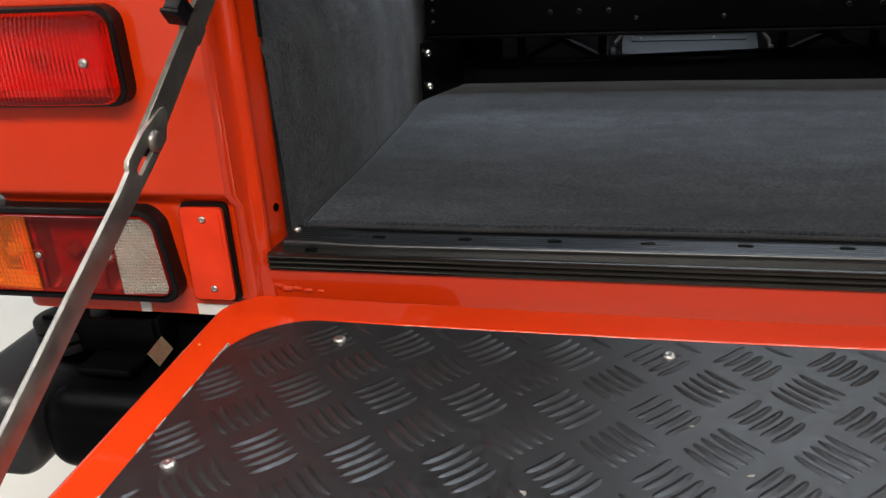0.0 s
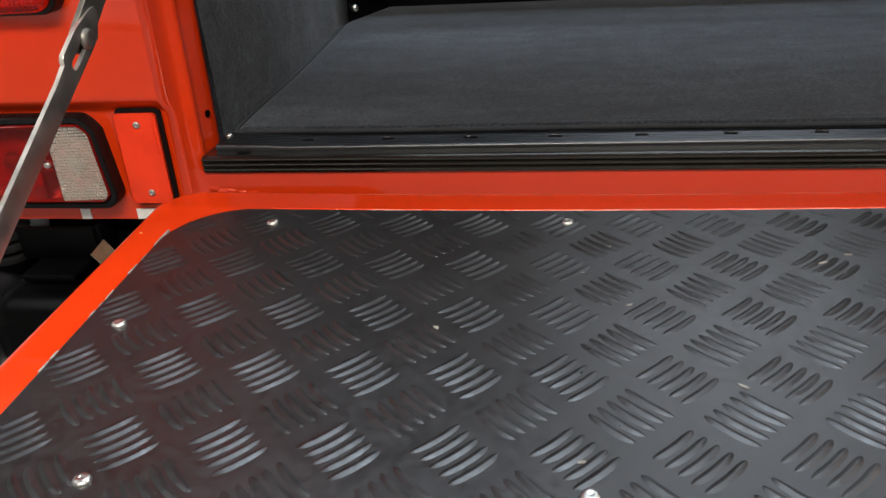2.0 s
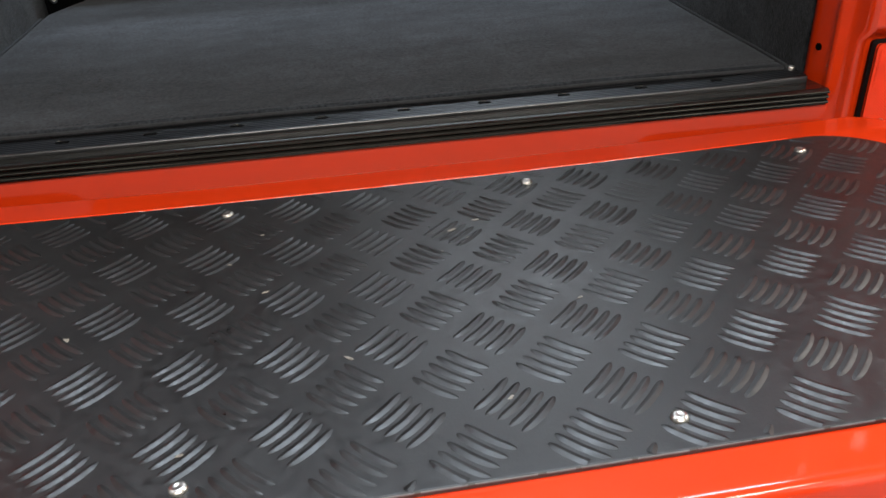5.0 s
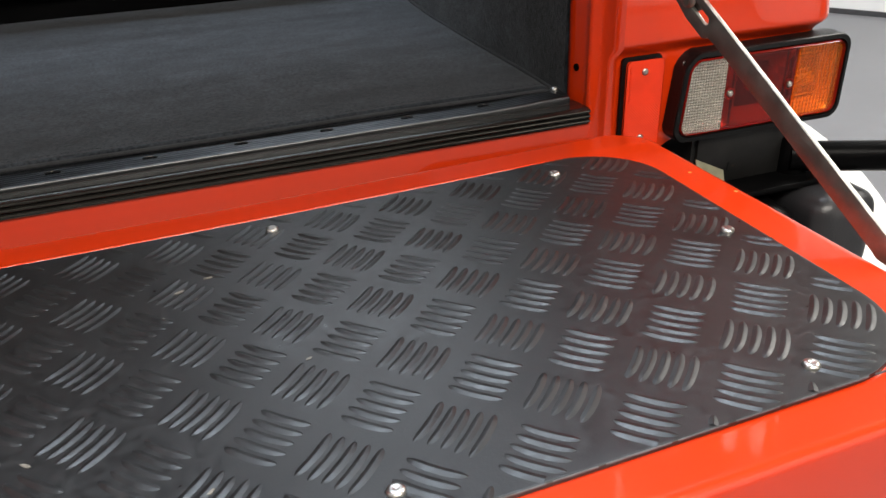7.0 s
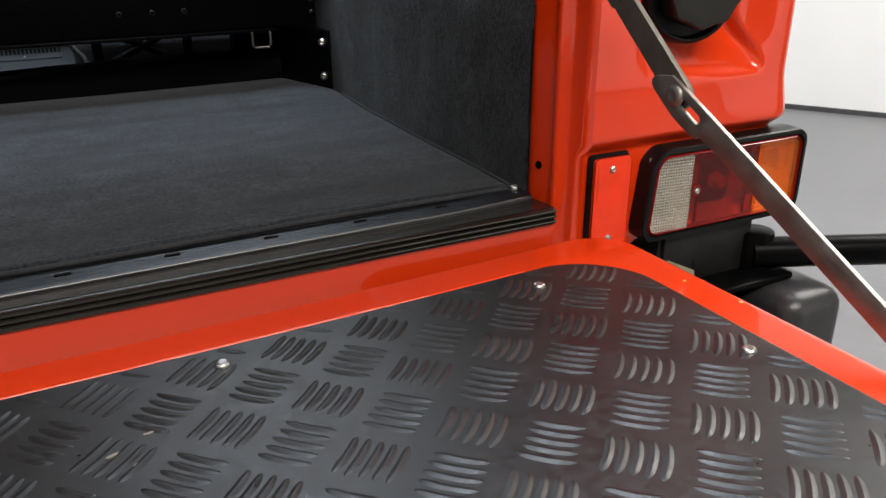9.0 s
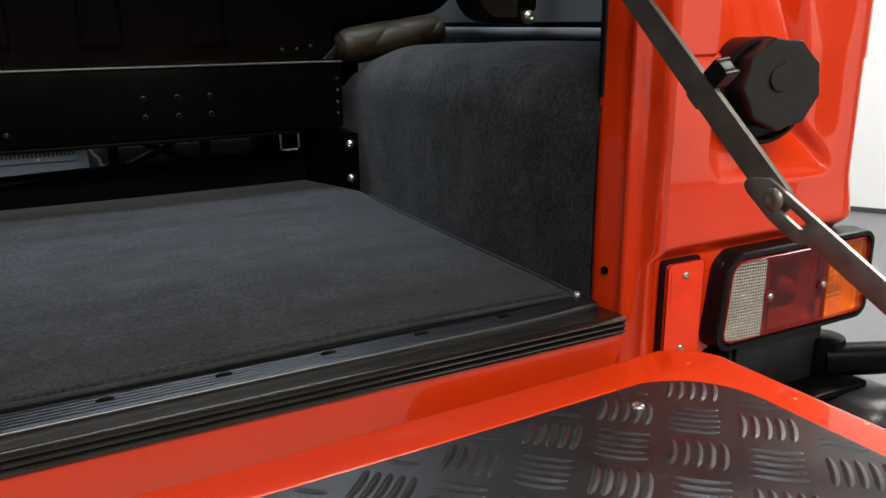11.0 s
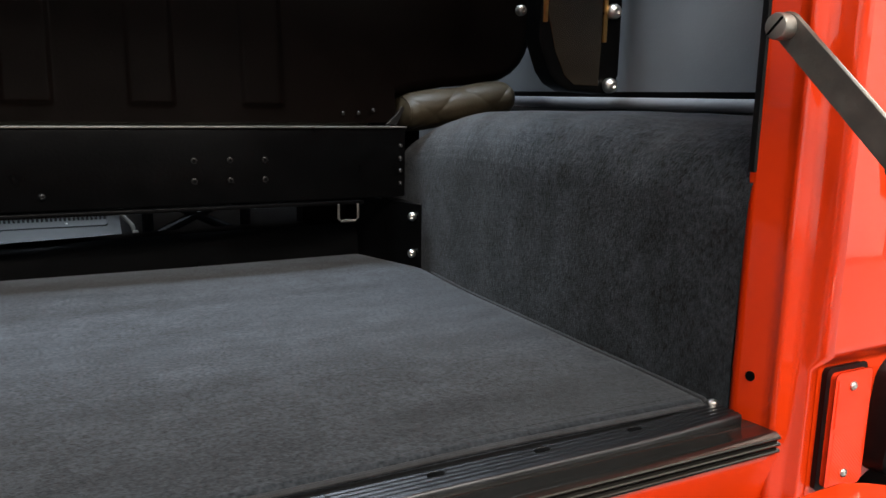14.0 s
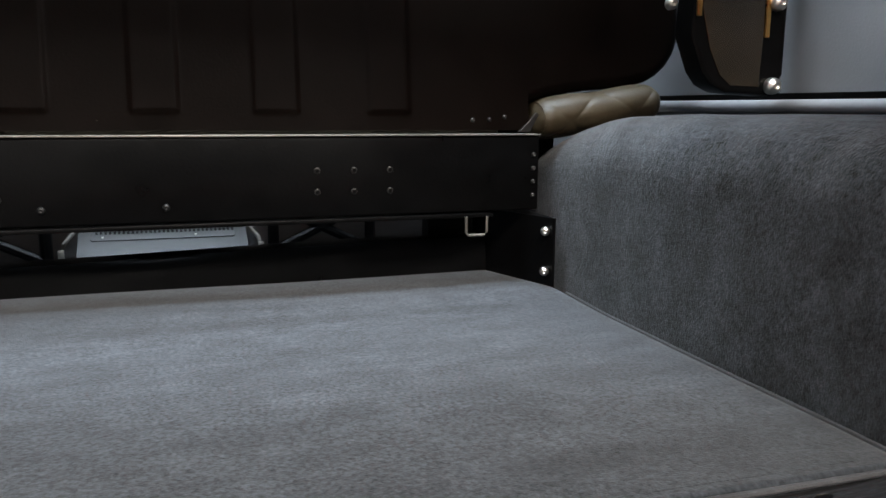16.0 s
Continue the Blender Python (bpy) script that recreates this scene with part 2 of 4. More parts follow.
def slab(bm, pts, place, depth, edge=0.0):
    """A flat piece: outline pts (u, v), place(u, v, w) gives its point, w from 0 to depth, with a small rounded edge at depth."""
    def ring(w, inset):
        out = []
        n = len(pts)
        for i in range(n):
            a, b, c = Vector(pts[i - 1]), Vector(pts[i]), Vector(pts[(i + 1) % n])
            t = (c - a).normalized()
            nrm = Vector((-t.y, t.x))
            p = b + nrm * inset
            out.append(place(p.x, p.y, w))
        return out
    rings = [ring(0, 0)]
    if edge:
        rings += [ring(depth - edge, 0), ring(depth - edge * 0.3, edge * 0.3), ring(depth, edge), ring(depth, edge * 1.5)]
    else:
        rings.append(ring(depth, 0))
    return loft(bm, rings)


def rod(bm, a, b, r, n=16, r2=None, bevel=0.0):
    a, b = Vector(a), Vector(b)
    d = (b - a).normalized()
    u = d.orthogonal().normalized()
    v = d.cross(u)
    r2 = r if r2 is None else r2

    def ring(p, rad):
        return [p + (u * math.cos(2 * math.pi * i / n) + v * math.sin(2 * math.pi * i / n)) * rad for i in range(n)]
    rings = [ring(a, r)]
    if bevel:
        rings += [ring(b - d * bevel, r2), ring(b - d * bevel * 0.3, r2 - bevel * 0.3), ring(b, r2 - bevel)]
    else:
        rings.append(ring(b, r2))
    return loft(bm, rings)


def sweep(bm, pts, r, n=12):
    pts = [Vector(p) for p in pts]
    rings = []
    for i, p in enumerate(pts):
        d = (pts[min(i + 1, len(pts) - 1)] - pts[max(i - 1, 0)]).normalized()
        ref = Vector((0, 0, 1)) if abs(d.z) < 0.9 else Vector((1, 0, 0))
        u = d.cross(ref).normalized()
        v = d.cross(u)
        rings.append([p + (u * math.cos(2 * math.pi * k / n) + v * math.sin(2 * math.pi * k / n)) * r for k in range(n)])
    return loft(bm, rings)


def prism(bm, profile, x0, x1):
    """Extrude a (y, z) profile along x."""
    return loft(bm, [[(x0, y, z) for y, z in profile], [(x1, y, z) for y, z in profile]])


def upright(bm, plan, z0, z1):
    """Extrude an (x, y) plan along z."""
    return loft(bm, [[(x, y, z0) for x, y in plan], [(x, y, z1) for x, y in plan]])


def smooth01(e0, e1, x):
    t = min(1.0, max(0.0, (x - e0) / (e1 - e0)))
    return t * t * (3 - 2 * t)


def sheet(bm, nu, nv, f):
    """A sheet through f(u, v), u and v from 0 to 1."""
    vs = [[bm.verts.new(f(i / nu, j / nv)) for j in range(nv + 1)] for i in range(nu + 1)]
    for i in range(nu):
        for j in range(nv):
            bm.faces.new((vs[i][j], vs[i + 1][j], vs[i + 1][j + 1], vs[i][j + 1]))
    return vs


def screw(name, at, out, r, mat, parent, label="", dome=0.5, slot=False):
    """A domed screw head that looks along out."""
    bm = bmesh.new()
    out = Vector(out).normalized()
    u = out.orthogonal().normalized()
    v = out.cross(u)
    n = 16
    rings = []
    for k, (h, q) in enumerate(((-0.3, 1.0), (0.15, 1.0), (0.35, 0.9), (0.5, 0.7), (0.58, 0.4), (0.45, 0.22))):
        rings.append([Vector(at) + out * (h * r * 2 * dome) + (u * math.cos(2 * math.pi * i / n) + v * math.sin(2 * math.pi * i / n)) * r * q for i in range(n)])
    loft(bm, rings)
    return part(name, bm, mat, parent, label, smooth=50)


# ---- setting ----
bm = bmesh.new()
box(bm, -6, 6.5, -6, 8, GROUND - 0.1, GROUND)
tagged(part("floor", bm, GREY_FLOOR), "smooth grey painted workshop floor", "floor", kind="structure")
bm = bmesh.new()
rod(bm, (0.05, 1.73, GROUND), (0.05, 1.73, GROUND + 0.006), 2.0, n=96)
tagged(part("floor_disc", bm, WHITE_FLOOR), "round white glossy turntable under the vehicle", "floor", kind="structure")
ROOM = [(-4.2, -4.5), (-1.1, -3.85), (1.6, -3.28), (3.7, -2.85), (4.9, -2.6), (4.9, 0.05), (1.6, 4.8), (-4.2, 4.8)]
# Unseen rear walls are toned white and dark to shape reflections.
for i, (a, b) in enumerate(zip(ROOM, ROOM[1:] + ROOM[:1])):
    a, b = Vector((*a, 0)), Vector((*b, 0))
    d = (b - a).normalized()
    n = Vector((d.y, -d.x, 0))
    bm = bmesh.new()
    loft(bm, [[(a.x, a.y, GROUND), (b.x, b.y, GROUND), (b.x + n.x * 0.1, b.y + n.y * 0.1, GROUND), (a.x + n.x * 0.1, a.y + n.y * 0.1, GROUND)],
          [(a.x, a.y, GROUND + 3.2), (b.x, b.y, GROUND + 3.2), (b.x + n.x * 0.1, b.y + n.y * 0.1, GROUND + 3.2), (a.x + n.x * 0.1, a.y + n.y * 0.1, GROUND + 3.2)]])
    tagged(part("wall_%d" % (i + 1), bm, (DARK_WALL if i in (1, 4) else WHITE)), ("unseen dark grey studio wall that darkens reflections" if i in (1, 4) else "plain white studio wall"), "wall", kind="structure")
    bm = bmesh.new()
    m = -n * 0.012
    loft(bm, [[(a.x, a.y, z), (b.x, b.y, z), (b.x + m.x, b.y + m.y, z), (a.x + m.x, a.y + m.y, z)] for z in (GROUND + 0.001, GROUND + 0.024)])
    tagged(part("baseboard_%d" % (i + 1), bm, DARK_TRIM), "narrow dark skirting at the wall", "baseboard", kind="structure")
bm = bmesh.new()
box(bm, -6, 6.5, -6, 8, GROUND + 3.2, GROUND + 3.3)
tagged(part("ceiling", bm, DARK_WALL), "plain dark grey ceiling", "ceiling", kind="structure")

# ---- vehicle ----
car = thing("off_road_vehicle", (0, 1.7, GROUND), "red off-road vehicle with its tailgate folded down", "vehicle")

# rear body: jambs, rear panels and sides, the right one with the filler pocket
JAMB = [(0.447, -0.006), (0.4475, -0.012), (0.450, -0.030), (0.4515, -0.036), (0.4495, -0.040), (0.4490, -0.0425), (0.4510, -0.046),
        (0.4555, -0.049), (0.4585, -0.053), (0.4600, -0.059), (0.4608, -0.066), (0.4620, -0.0695), (0.4645, -0.0715), (0.4690, -0.072)]


def panel_y(x, z, right):
    y = -0.072 + 0.011 * (1 - smooth01(0.046, 0.062, z))
    if right:
        # recess round the filler cap: steep inner wall, a creased foot and outer edge, and an upper part that leans in
        edge = 0.634 + 0.030 * (1 - smooth01(0.112, 0.165, z))
        end = 0.55 * (1 - smooth01(edge - 0.012, edge + 0.002, x)) + 0.45 * (1 - smooth01(0.632, 0.680, x))
        side = smooth01(0.5095, 0.5155, x)
        h = z + 0.006 * smooth01(0.54, 0.62, x) - 0.012 * (1 - smooth01(0.5115, 0.5260, x))
        foot = 0.22 * smooth01(0.1085, 0.1225, h) + 0.78 * smooth01(0.110, 0.162, h)
        step = smooth01(0.2125, 0.2160, z) * (1 - smooth01(0.560, 0.590, x))
        y += end * side * foot * (0.0115 + 0.15 * max(0.0, x - 0.5155) + 0.0075 * step + 0.42 * min(0.07, max(0.0, z - 0.2165)))
        # joint between the upper and the lower pressing
        y += 0.0022 * smooth01(0.2108, 0.2126, z) * (1 - smooth01(0.2136, 0.2152, z)) * smooth01(0.477, 0.4805, x) * (1 - side)
        # the lower part swells out over the lamp
        y -= 0.003 * smooth01(0.60, 0.67, x) * (1 - smooth01(0.060, 0.105, z)) * smooth01(0.046, 0.062, z)
    return y


def rear_side(s, right):
    bm = bmesh.new()
    nz = 300

    def f(u, v):
        pull = -0.007
        # the lower edge steps up under the lamp on the filler side
        z0 = -0.061 + (0.020 * smooth01(0.10, 0.30, u) if right else 0.0)
        # rows stand closer together over the height of the filler
        z = z0 + v / 0.2 * (0.08 - z0) if v < 0.2 else (0.08 + (v - 0.2) * 0.3 if v < 0.8 else 0.26 + (v - 0.8) * 1.395)
        if u < 0.75:
            x = 0.469 + (0.690 + pull - 0.469) * u / 0.75
            return Vector((s * x, panel_y(x, z, right), z))
        a = (u - 0.75) / 0.25 * math.pi / 2
        y0 = panel_y(0.690, z, right)
        flare = 0.007 * smooth01(0.035, 0.060, z) * (1 - smooth01(0.062, 0.110, z)) if right else 0.0
        flare += 0.0045 * smooth01(0.2060, 0.2085, z) if right else 0.0
        return Vector((s * (0.690 + pull + (0.026 + flare) * math.sin(a)), y0 + 0.026 * (1 - math.cos(a)), z))
    vs = sheet(bm, 170, nz, f)
    # side of the body, running forward
    far = [bm.verts.new((s * 0.709, 2.6, vs[-1][j].co.z)) for j in range(0, nz + 1)]
    for j in range(nz):
        bm.faces.new((vs[-1][j], far[j], far[j + 1], vs[-1][j + 1]))
    # turned-under lower edge
    low = [bm.verts.new((v[0].co.x, v[0].co.y + 0.016, v[0].co.z - 0.003)) for v in vs]
    for a, b, c, d in zip(vs, vs[1:], low, low[1:]):
        bm.faces.new((a[0], c, d, b[0]))
    bmesh.ops.recalc_face_normals(bm, faces=bm.faces)
    if sum(f.normal.y for f in bm.faces if abs(f.normal.y) > 0.5) > 0:
        bmesh.ops.reverse_faces(bm, faces=bm.faces)
    part("rear_panel", bm, RED, car, "glossy red rear quarter panel", smooth=60)
    # jamb
    bm = bmesh.new()
    back = [(x + 0.012, y + 0.010) for x, y in JAMB[::-1]]
    back[0] = (0.469, -0.062)
    back[-1] = (0.452, 0.0)
    loft(bm, [[(s * x, max(y, -0.0603) if z < 0.05 else y, z) for x, y in JAMB + back] for z in (-0.075, 0.046, 0.058, 0.62)])
    bmesh.ops.recalc_face_normals(bm, faces=bm.faces)
    jamb = part("door_jamb", bm, RED, car, "red folded door jamb with a rolled bead", smooth=60)
    # hole in the jamb
    bm = bmesh.new()
    rod(bm, (s * 0.4515, -0.0205, 0.031), (s * 0.4475, -0.0213, 0.031), 0.0037, n=18)
    part("jamb_hole", bm, BLACK, jamb, "dark round hole")
    # black edge trim on the upper half of the jamb
    bm = bmesh.new()
    upright(bm, [(s * 0.4458, -0.0095), (s * 0.4476, -0.0110), (s * 0.4482, -0.0045), (s * 0.4458, -0.0045)], 0.180, 0.62)
    part("edge_trim", bm, RUBBER, jamb, "black rubber edge trim")


rear_side(1, True)
rear_side(-1, False)

# unseen boards, added to shade the load mat and the cabin
bm = bmesh.new()
box(bm, -0.70, 0.70, -0.07, 0.29, 0.70, 0.74, 0.008, 2)
part("shade_board", bm, RED, car, "unseen red board that shades the load mat")
bm = bmesh.new()
box(bm, -0.70, 0.70, 1.45, 2.40, 0.965, 1.0, 0.008, 2)
part("shade_board", bm, RED, car, "unseen red board that shades the cabin")

# red face below the sill and the crossmember under it
bm = bmesh.new()
prism(bm, [(0.0, -0.012), (-0.040, -0.012), (-0.0455, -0.016), (-0.0478, -0.020), (-0.0474, -0.024), (-0.0400, -0.052), (-0.0350, -0.075), (-0.033, -0.080), (0.0, -0.080)], -0.452, 0.452)
part("rear_sill", bm, RED, car, "red painted sill face below the tread strip")
bm = bmesh.new()
box(bm, -0.452, 0.452, 0.0, 0.66, -0.03, -0.004)
part("load_floor", bm, BLACK, car, "black metal load floor")
bm = bmesh.new()
box(bm, -0.60, 0.60, -0.04, 0.08, -0.26, -0.082, 0.006)
part("crossmember", bm, BLACK, car, "black chassis crossmember")

# sill strip: smooth top, ribbed front nose, and a ribbed inner strip with slotted holes
def strip_warp(bm):
    """The inner strip runs slightly askew and its ends ride up on the carpet."""
    for v in bm.verts:
        v.co.z += 0.0024 * smooth01(0.36, 0.43, abs(v.co.x))
        v.co.y += 0.010 * v.co.x


bm = bmesh.new()
nose = [(-0.014, -0.014), (-0.014, -0.0040), (-0.0225, -0.0036), (-0.0232, -0.0040), (-0.0239, -0.0034), (-0.0300, -0.0031), (-0.0306, -0.0034), (-0.0312, -0.0030),
        (-0.0450, -0.0024), (-0.0462, -0.0020), (-0.0478, -0.0020), (-0.0492, -0.0026)]
for z in (-0.0030, -0.0080, -0.0130):
    nose += [(-0.0508, z - 0.0002), (-0.0521, z - 0.0010), (-0.0525, z - 0.0020), (-0.0521, z - 0.0031), (-0.0506, z - 0.0038), (-0.0494, z - 0.0042), (-0.0494, z - 0.0048)]
nose += [(-0.0490, -0.0185), (-0.044, -0.0185), (-0.044, -0.014)]
loft(bm, [[(x, y, z) for y, z in nose] for x in (-0.449, 0.449)])
strip = part("sill_tread_strip", bm, STRIP, car, "black ribbed aluminium tread strip", smooth=28)
bm = bmesh.new()
prof = [(0.012, -0.006), (0.012, 0.0004)]
for k in range(8):
    y = 0.0110 - k * 0.0046
    prof += [(y - 0.0040 * i / 6, 0.0006 + 0.0004 * math.sin(math.pi * i / 6)) for i in range(7)]
prof += [(-0.0266, 0.0004), (-0.0274, -0.0002), (-0.0278, -0.0014), (-0.0278, -0.006)]
loft(bm, [[(0.441 * math.sin(math.pi / 2 * i / 12), y, z) for y, z in prof] for i in range(-12, 13)])
strip_warp(bm)
part("inner_strip", bm, ANODISED, strip, "ribbed black strip with slotted holes", smooth=50)
for x, r in ((-0.4365, 0.0036), (0.4365, 0.0042)):
    screw("strip_screw", (x, -0.0030 + 0.010 * x, 0.0040), (0, 0, 1), r, CHROME, strip)
for i in range(10):
    x = -0.356 + i * 0.0789
    bm = bmesh.new()
    slab(bm, rounded(0.0120, 0.0044, 0.0021, 4), lambda u, v, w: (x + u, v - 0.0105, 0.0004 + w), 0.0011)
    strip_warp(bm)
    part("slot_hole", bm, BLACK, strip, "dark slotted hole")
    # the lip pressed up behind each hole
    bm = bmesh.new()
    sweep(bm, [(x + 0.0062 * math.cos(a), -0.0105 + 0.0026 * math.sin(a), 0.0007 + 0.0005 * math.sin(a)) for a in [math.pi * k / 8 for k in range(-1, 8)]], 0.0006, 6)
    strip_warp(bm)
    part("pressed_lip", bm, STRIP, strip)
bm = bmesh.new()
slab(bm, rounded(0.012, 0.005, 0.0024, 4), lambda u, v, w: (-0.412 + u, -0.0385 + v, -0.0034 + w), 0.0014)
part("slot_hole", bm, BLACK, strip, "dark slotted hole")

# ---- tailgate, folded down flat ----
def tg(x, y, z=0.0):
    """A point of the tailgate's inner skin, which is slightly warped."""
    q = x / 0.35
    return Vector((x, y, -0.0075 + 0.004 * q * q + 0.003 * q + 0.004 * q * (-0.19 - y) / 0.28 + z))


TG_W, TG_CX, TG_Y0, TG_Y1, TG_R = 0.450, 0.002, -0.1135, -0.514, 0.042


def tg_skin(u, v):
    u, v = 0.5 - 0.5 * math.cos(math.pi * u), 0.5 - 0.5 * math.cos(math.pi * v)
    y = TG_Y0 + (TG_Y1 - TG_Y0) * v
    d = min(TG_Y0 - y, y - TG_Y1)
    half = TG_W - TG_R + math.sqrt(max(0.0, TG_R ** 2 - max(0.0, TG_R - d) ** 2))
    x = (2 * u - 1) * half
    d = min(d, half - abs(x))
    e = 0.006
    drop = e * (1 - math.sqrt(max(0.0, 1 - (1 - d / e) ** 2))) if d < e else 0.0
    return tg(x + TG_CX, y, -drop - 0.11 * max(0.0, y + 0.157))


bm = bmesh.new()
sheet(bm, 110, 90, tg_skin)
bmesh.ops.recalc_face_normals(bm, faces=bm.faces)
if sum(f.normal.z for f in bm.faces) < 0:
    bmesh.ops.reverse_faces(bm, faces=bm.faces)
r = bmesh.ops.extrude_face_region(bm, geom=bm.faces[:])
for v in [g for g in r["geom"] if isinstance(g, bmesh.types.BMVert)]:
    v.co.z = -0.045
bmesh.ops.recalc_face_normals(bm, faces=bm.faces)
gate = part("tailgate", bm, RED, car, "red tailgate folded down level, with a tread plate", smooth=55)
bm = bmesh.new()
sweep(bm, [(-0.455 + 0.91 * i / 30, -0.1050, -0.0260) for i in range(31)], 0.0055, 10)
part("tailgate_seal", bm, RUBBER, gate, "dark rubber seal behind the hinge edge")

PLATE_W, PLATE_CX, PLATE_Y0, PLATE_Y1 = 0.830, 0.0005, -0.485, -0.165
plate_cy = (PLATE_Y0 + PLATE_Y1) / 2


def in_plate(x, y):
    u, v = abs(x - PLATE_CX), abs(y - plate_cy)
    w, h, r = PLATE_W / 2, (PLATE_Y1 - PLATE_Y0) / 2, 0.061
    w, h = w - 0.0016, h - 0.0016
    if u > w or v > h:
        return False
    return not (u > w - r and v > h - r and (u - w + r) ** 2 + (v - h + r) ** 2 > r * r)


bm = bmesh.new()


def plate_skin(u, v):
    u, v = 0.5 - 0.5 * math.cos(math.pi * u), 0.5 - 0.5 * math.cos(math.pi * v)
    y = PLATE_Y0 + (PLATE_Y1 - PLATE_Y0) * v
    d = min(y - PLATE_Y0, PLATE_Y1 - y)
    half = PLATE_W / 2 - 0.061 + math.sqrt(max(0.0, 0.061 ** 2 - max(0.0, 0.061 - d) ** 2))
    x = (2 * u - 1) * half
    d = min(d, half - abs(x))
    return tg(x + PLATE_CX, y, 0.0031 - 0.0005 * (1 - smooth01(0.0, 0.0006, d)))


sheet(bm, 90, 70, plate_skin)
bmesh.ops.recalc_face_normals(bm, faces=bm.faces)
if sum(f.normal.z for f in bm.faces) < 0:
    bmesh.ops.reverse_faces(bm, faces=bm.faces)
r = bmesh.ops.extrude_face_region(bm, geom=bm.faces[:])
for v in [g for g in r["geom"] if isinstance(g, bmesh.types.BMVert)]:
    v.co.z -= 0.0024
bmesh.ops.recalc_face_normals(bm, faces=bm.faces)
verts, faces = [], []
PITCH_X, PITCH_Y = 0.0561, 0.0615
for ix in range(-10, 11):
    for iy in range(-6, 6):
        for kind in (0, 1):
            gx = 0.0799 + PITCH_X * (ix + 0.5 * kind) - 0.0012 * (iy + 0.5 * kind)
            gy = -0.3447 + PITCH_Y * (iy + 0.5 * kind)
            ax = Vector((1, -1, 0)).normalized() if kind == 0 else Vector((1, 1, 0)).normalized()
            side = Vector((-ax.y, ax.x, 0))
            for b in range(-2, 3):
                half = 0.0150 * random.uniform(0.96, 1.03)
                high = 0.00085 * random.uniform(0.85, 1.1)
                rows = []
                for k in range(13):
                    q = -math.cos(math.pi * k / 12)
                    wide = 0.0019 * max(0.0, 1 - q ** 4) ** 0.5 + 0.00008
                    bow = (0.0013 * (1 - q * q) - 0.0007) * -1
                    c = Vector((gx, gy, 0)) + ax * (half * q) + side * (b * 0.0071 + bow)
                    if not in_plate(c.x, c.y):
                        if rows:
                            break
                        continue
                    lift = high * max(0.0, 1 - q ** 6)
                    ring = []
                    for wv, h in ((-1.45, -1), (-1.02, 0.17), (-0.28, 0.88), (0, 1.0), (0.28, 0.88), (1.02, 0.17), (1.45, -1)):
                        p = c + side * (wide * wv)
                        ring.append(tg(p.x, p.y, 0.0031 + (lift * h if h > 0 else -0.00008)))
                    rows.append(ring)
                if len(rows) < (5 if gy < -0.455 else 7):
                    continue
                base = len(verts)
                for ring in rows:
                    verts += [tuple(p) for p in ring]
                for r in range(len(rows) - 1):
                    for j in range(6):
                        a = base + r * 7 + j
                        faces.append((a, a + 7, a + 8, a + 1))
me = bpy.data.meshes.new("bars")
me.from_pydata(verts, [], faces)
bm.from_mesh(me)
bpy.data.meshes.remove(me)
for f in bm.faces:
    f.normal_update()
    c = f.calc_center_median()
    if f.normal.z < -0.2 and c.z > tg(c.x, c.y).z + 0.0015:
        f.normal_flip()
plate = part("tread_plate", bm, PLATE, gate, "black five-bar aluminium tread plate, scuffed", smooth=60)
for x, y in ((-0.336, -0.191), (-0.112, -0.187), (0.1175, -0.187), (0.340, -0.191), (-0.390, -0.334), (0.397, -0.330),
             (-0.344, -0.464), (-0.109, -0.462), (0.128, -0.464), (0.344, -0.467)):
    screw("rivet", tg(x, y, 0.0033), (0, 0, 1), 0.0046, CHROME, gate, dome=0.45)

# bare metal where the plate's edges have worn
bm = bmesh.new()
for i in range(22):
    y = random.uniform(-0.385, -0.205)
    k = random.uniform(0.0014, 0.0050)
    p = tg(PLATE_CX - PLATE_W / 2 + random.uniform(0.0002, 0.0012), y, 0.0024)
    box(bm, p.x - random.uniform(0.0006, 0.0011), p.x + 0.0005, p.y - k, p.y + k, p.z - 0.0010, p.z + 0.0006)
tagged(part("worn_edge", bm, BARE, plate), "small bright flecks of bare metal along the plate edge", kind="stuff")
# rounded rear edge of the plate, notched where bars were cut through; its glint is painted pale
bm = bmesh.new()
x = -0.385
while x < 0.385:
    k = min(random.uniform(0.012, 0.034), 0.390 - x)
    p, q = tg(x, PLATE_Y0 + 0.0002, 0.0026), tg(x + k, PLATE_Y0 + 0.0002, 0.0026)
    loft(bm, [[(c.x, c.y - 0.0004, c.z - 0.0005), (c.x, c.y + 0.0005, c.z - 0.0005), (c.x, c.y + 0.0004, c.z + 0.0002), (c.x, c.y, c.z + 0.0004), (c.x, c.y - 0.0003, c.z + 0.0001)] for c in (p, q)])
    x += k + random.uniform(0.0025, 0.0050)
tagged(part("rear_edge", bm, EDGE, plate), "rear edge of the plate with its glint painted pale, small notches", kind="stuff")

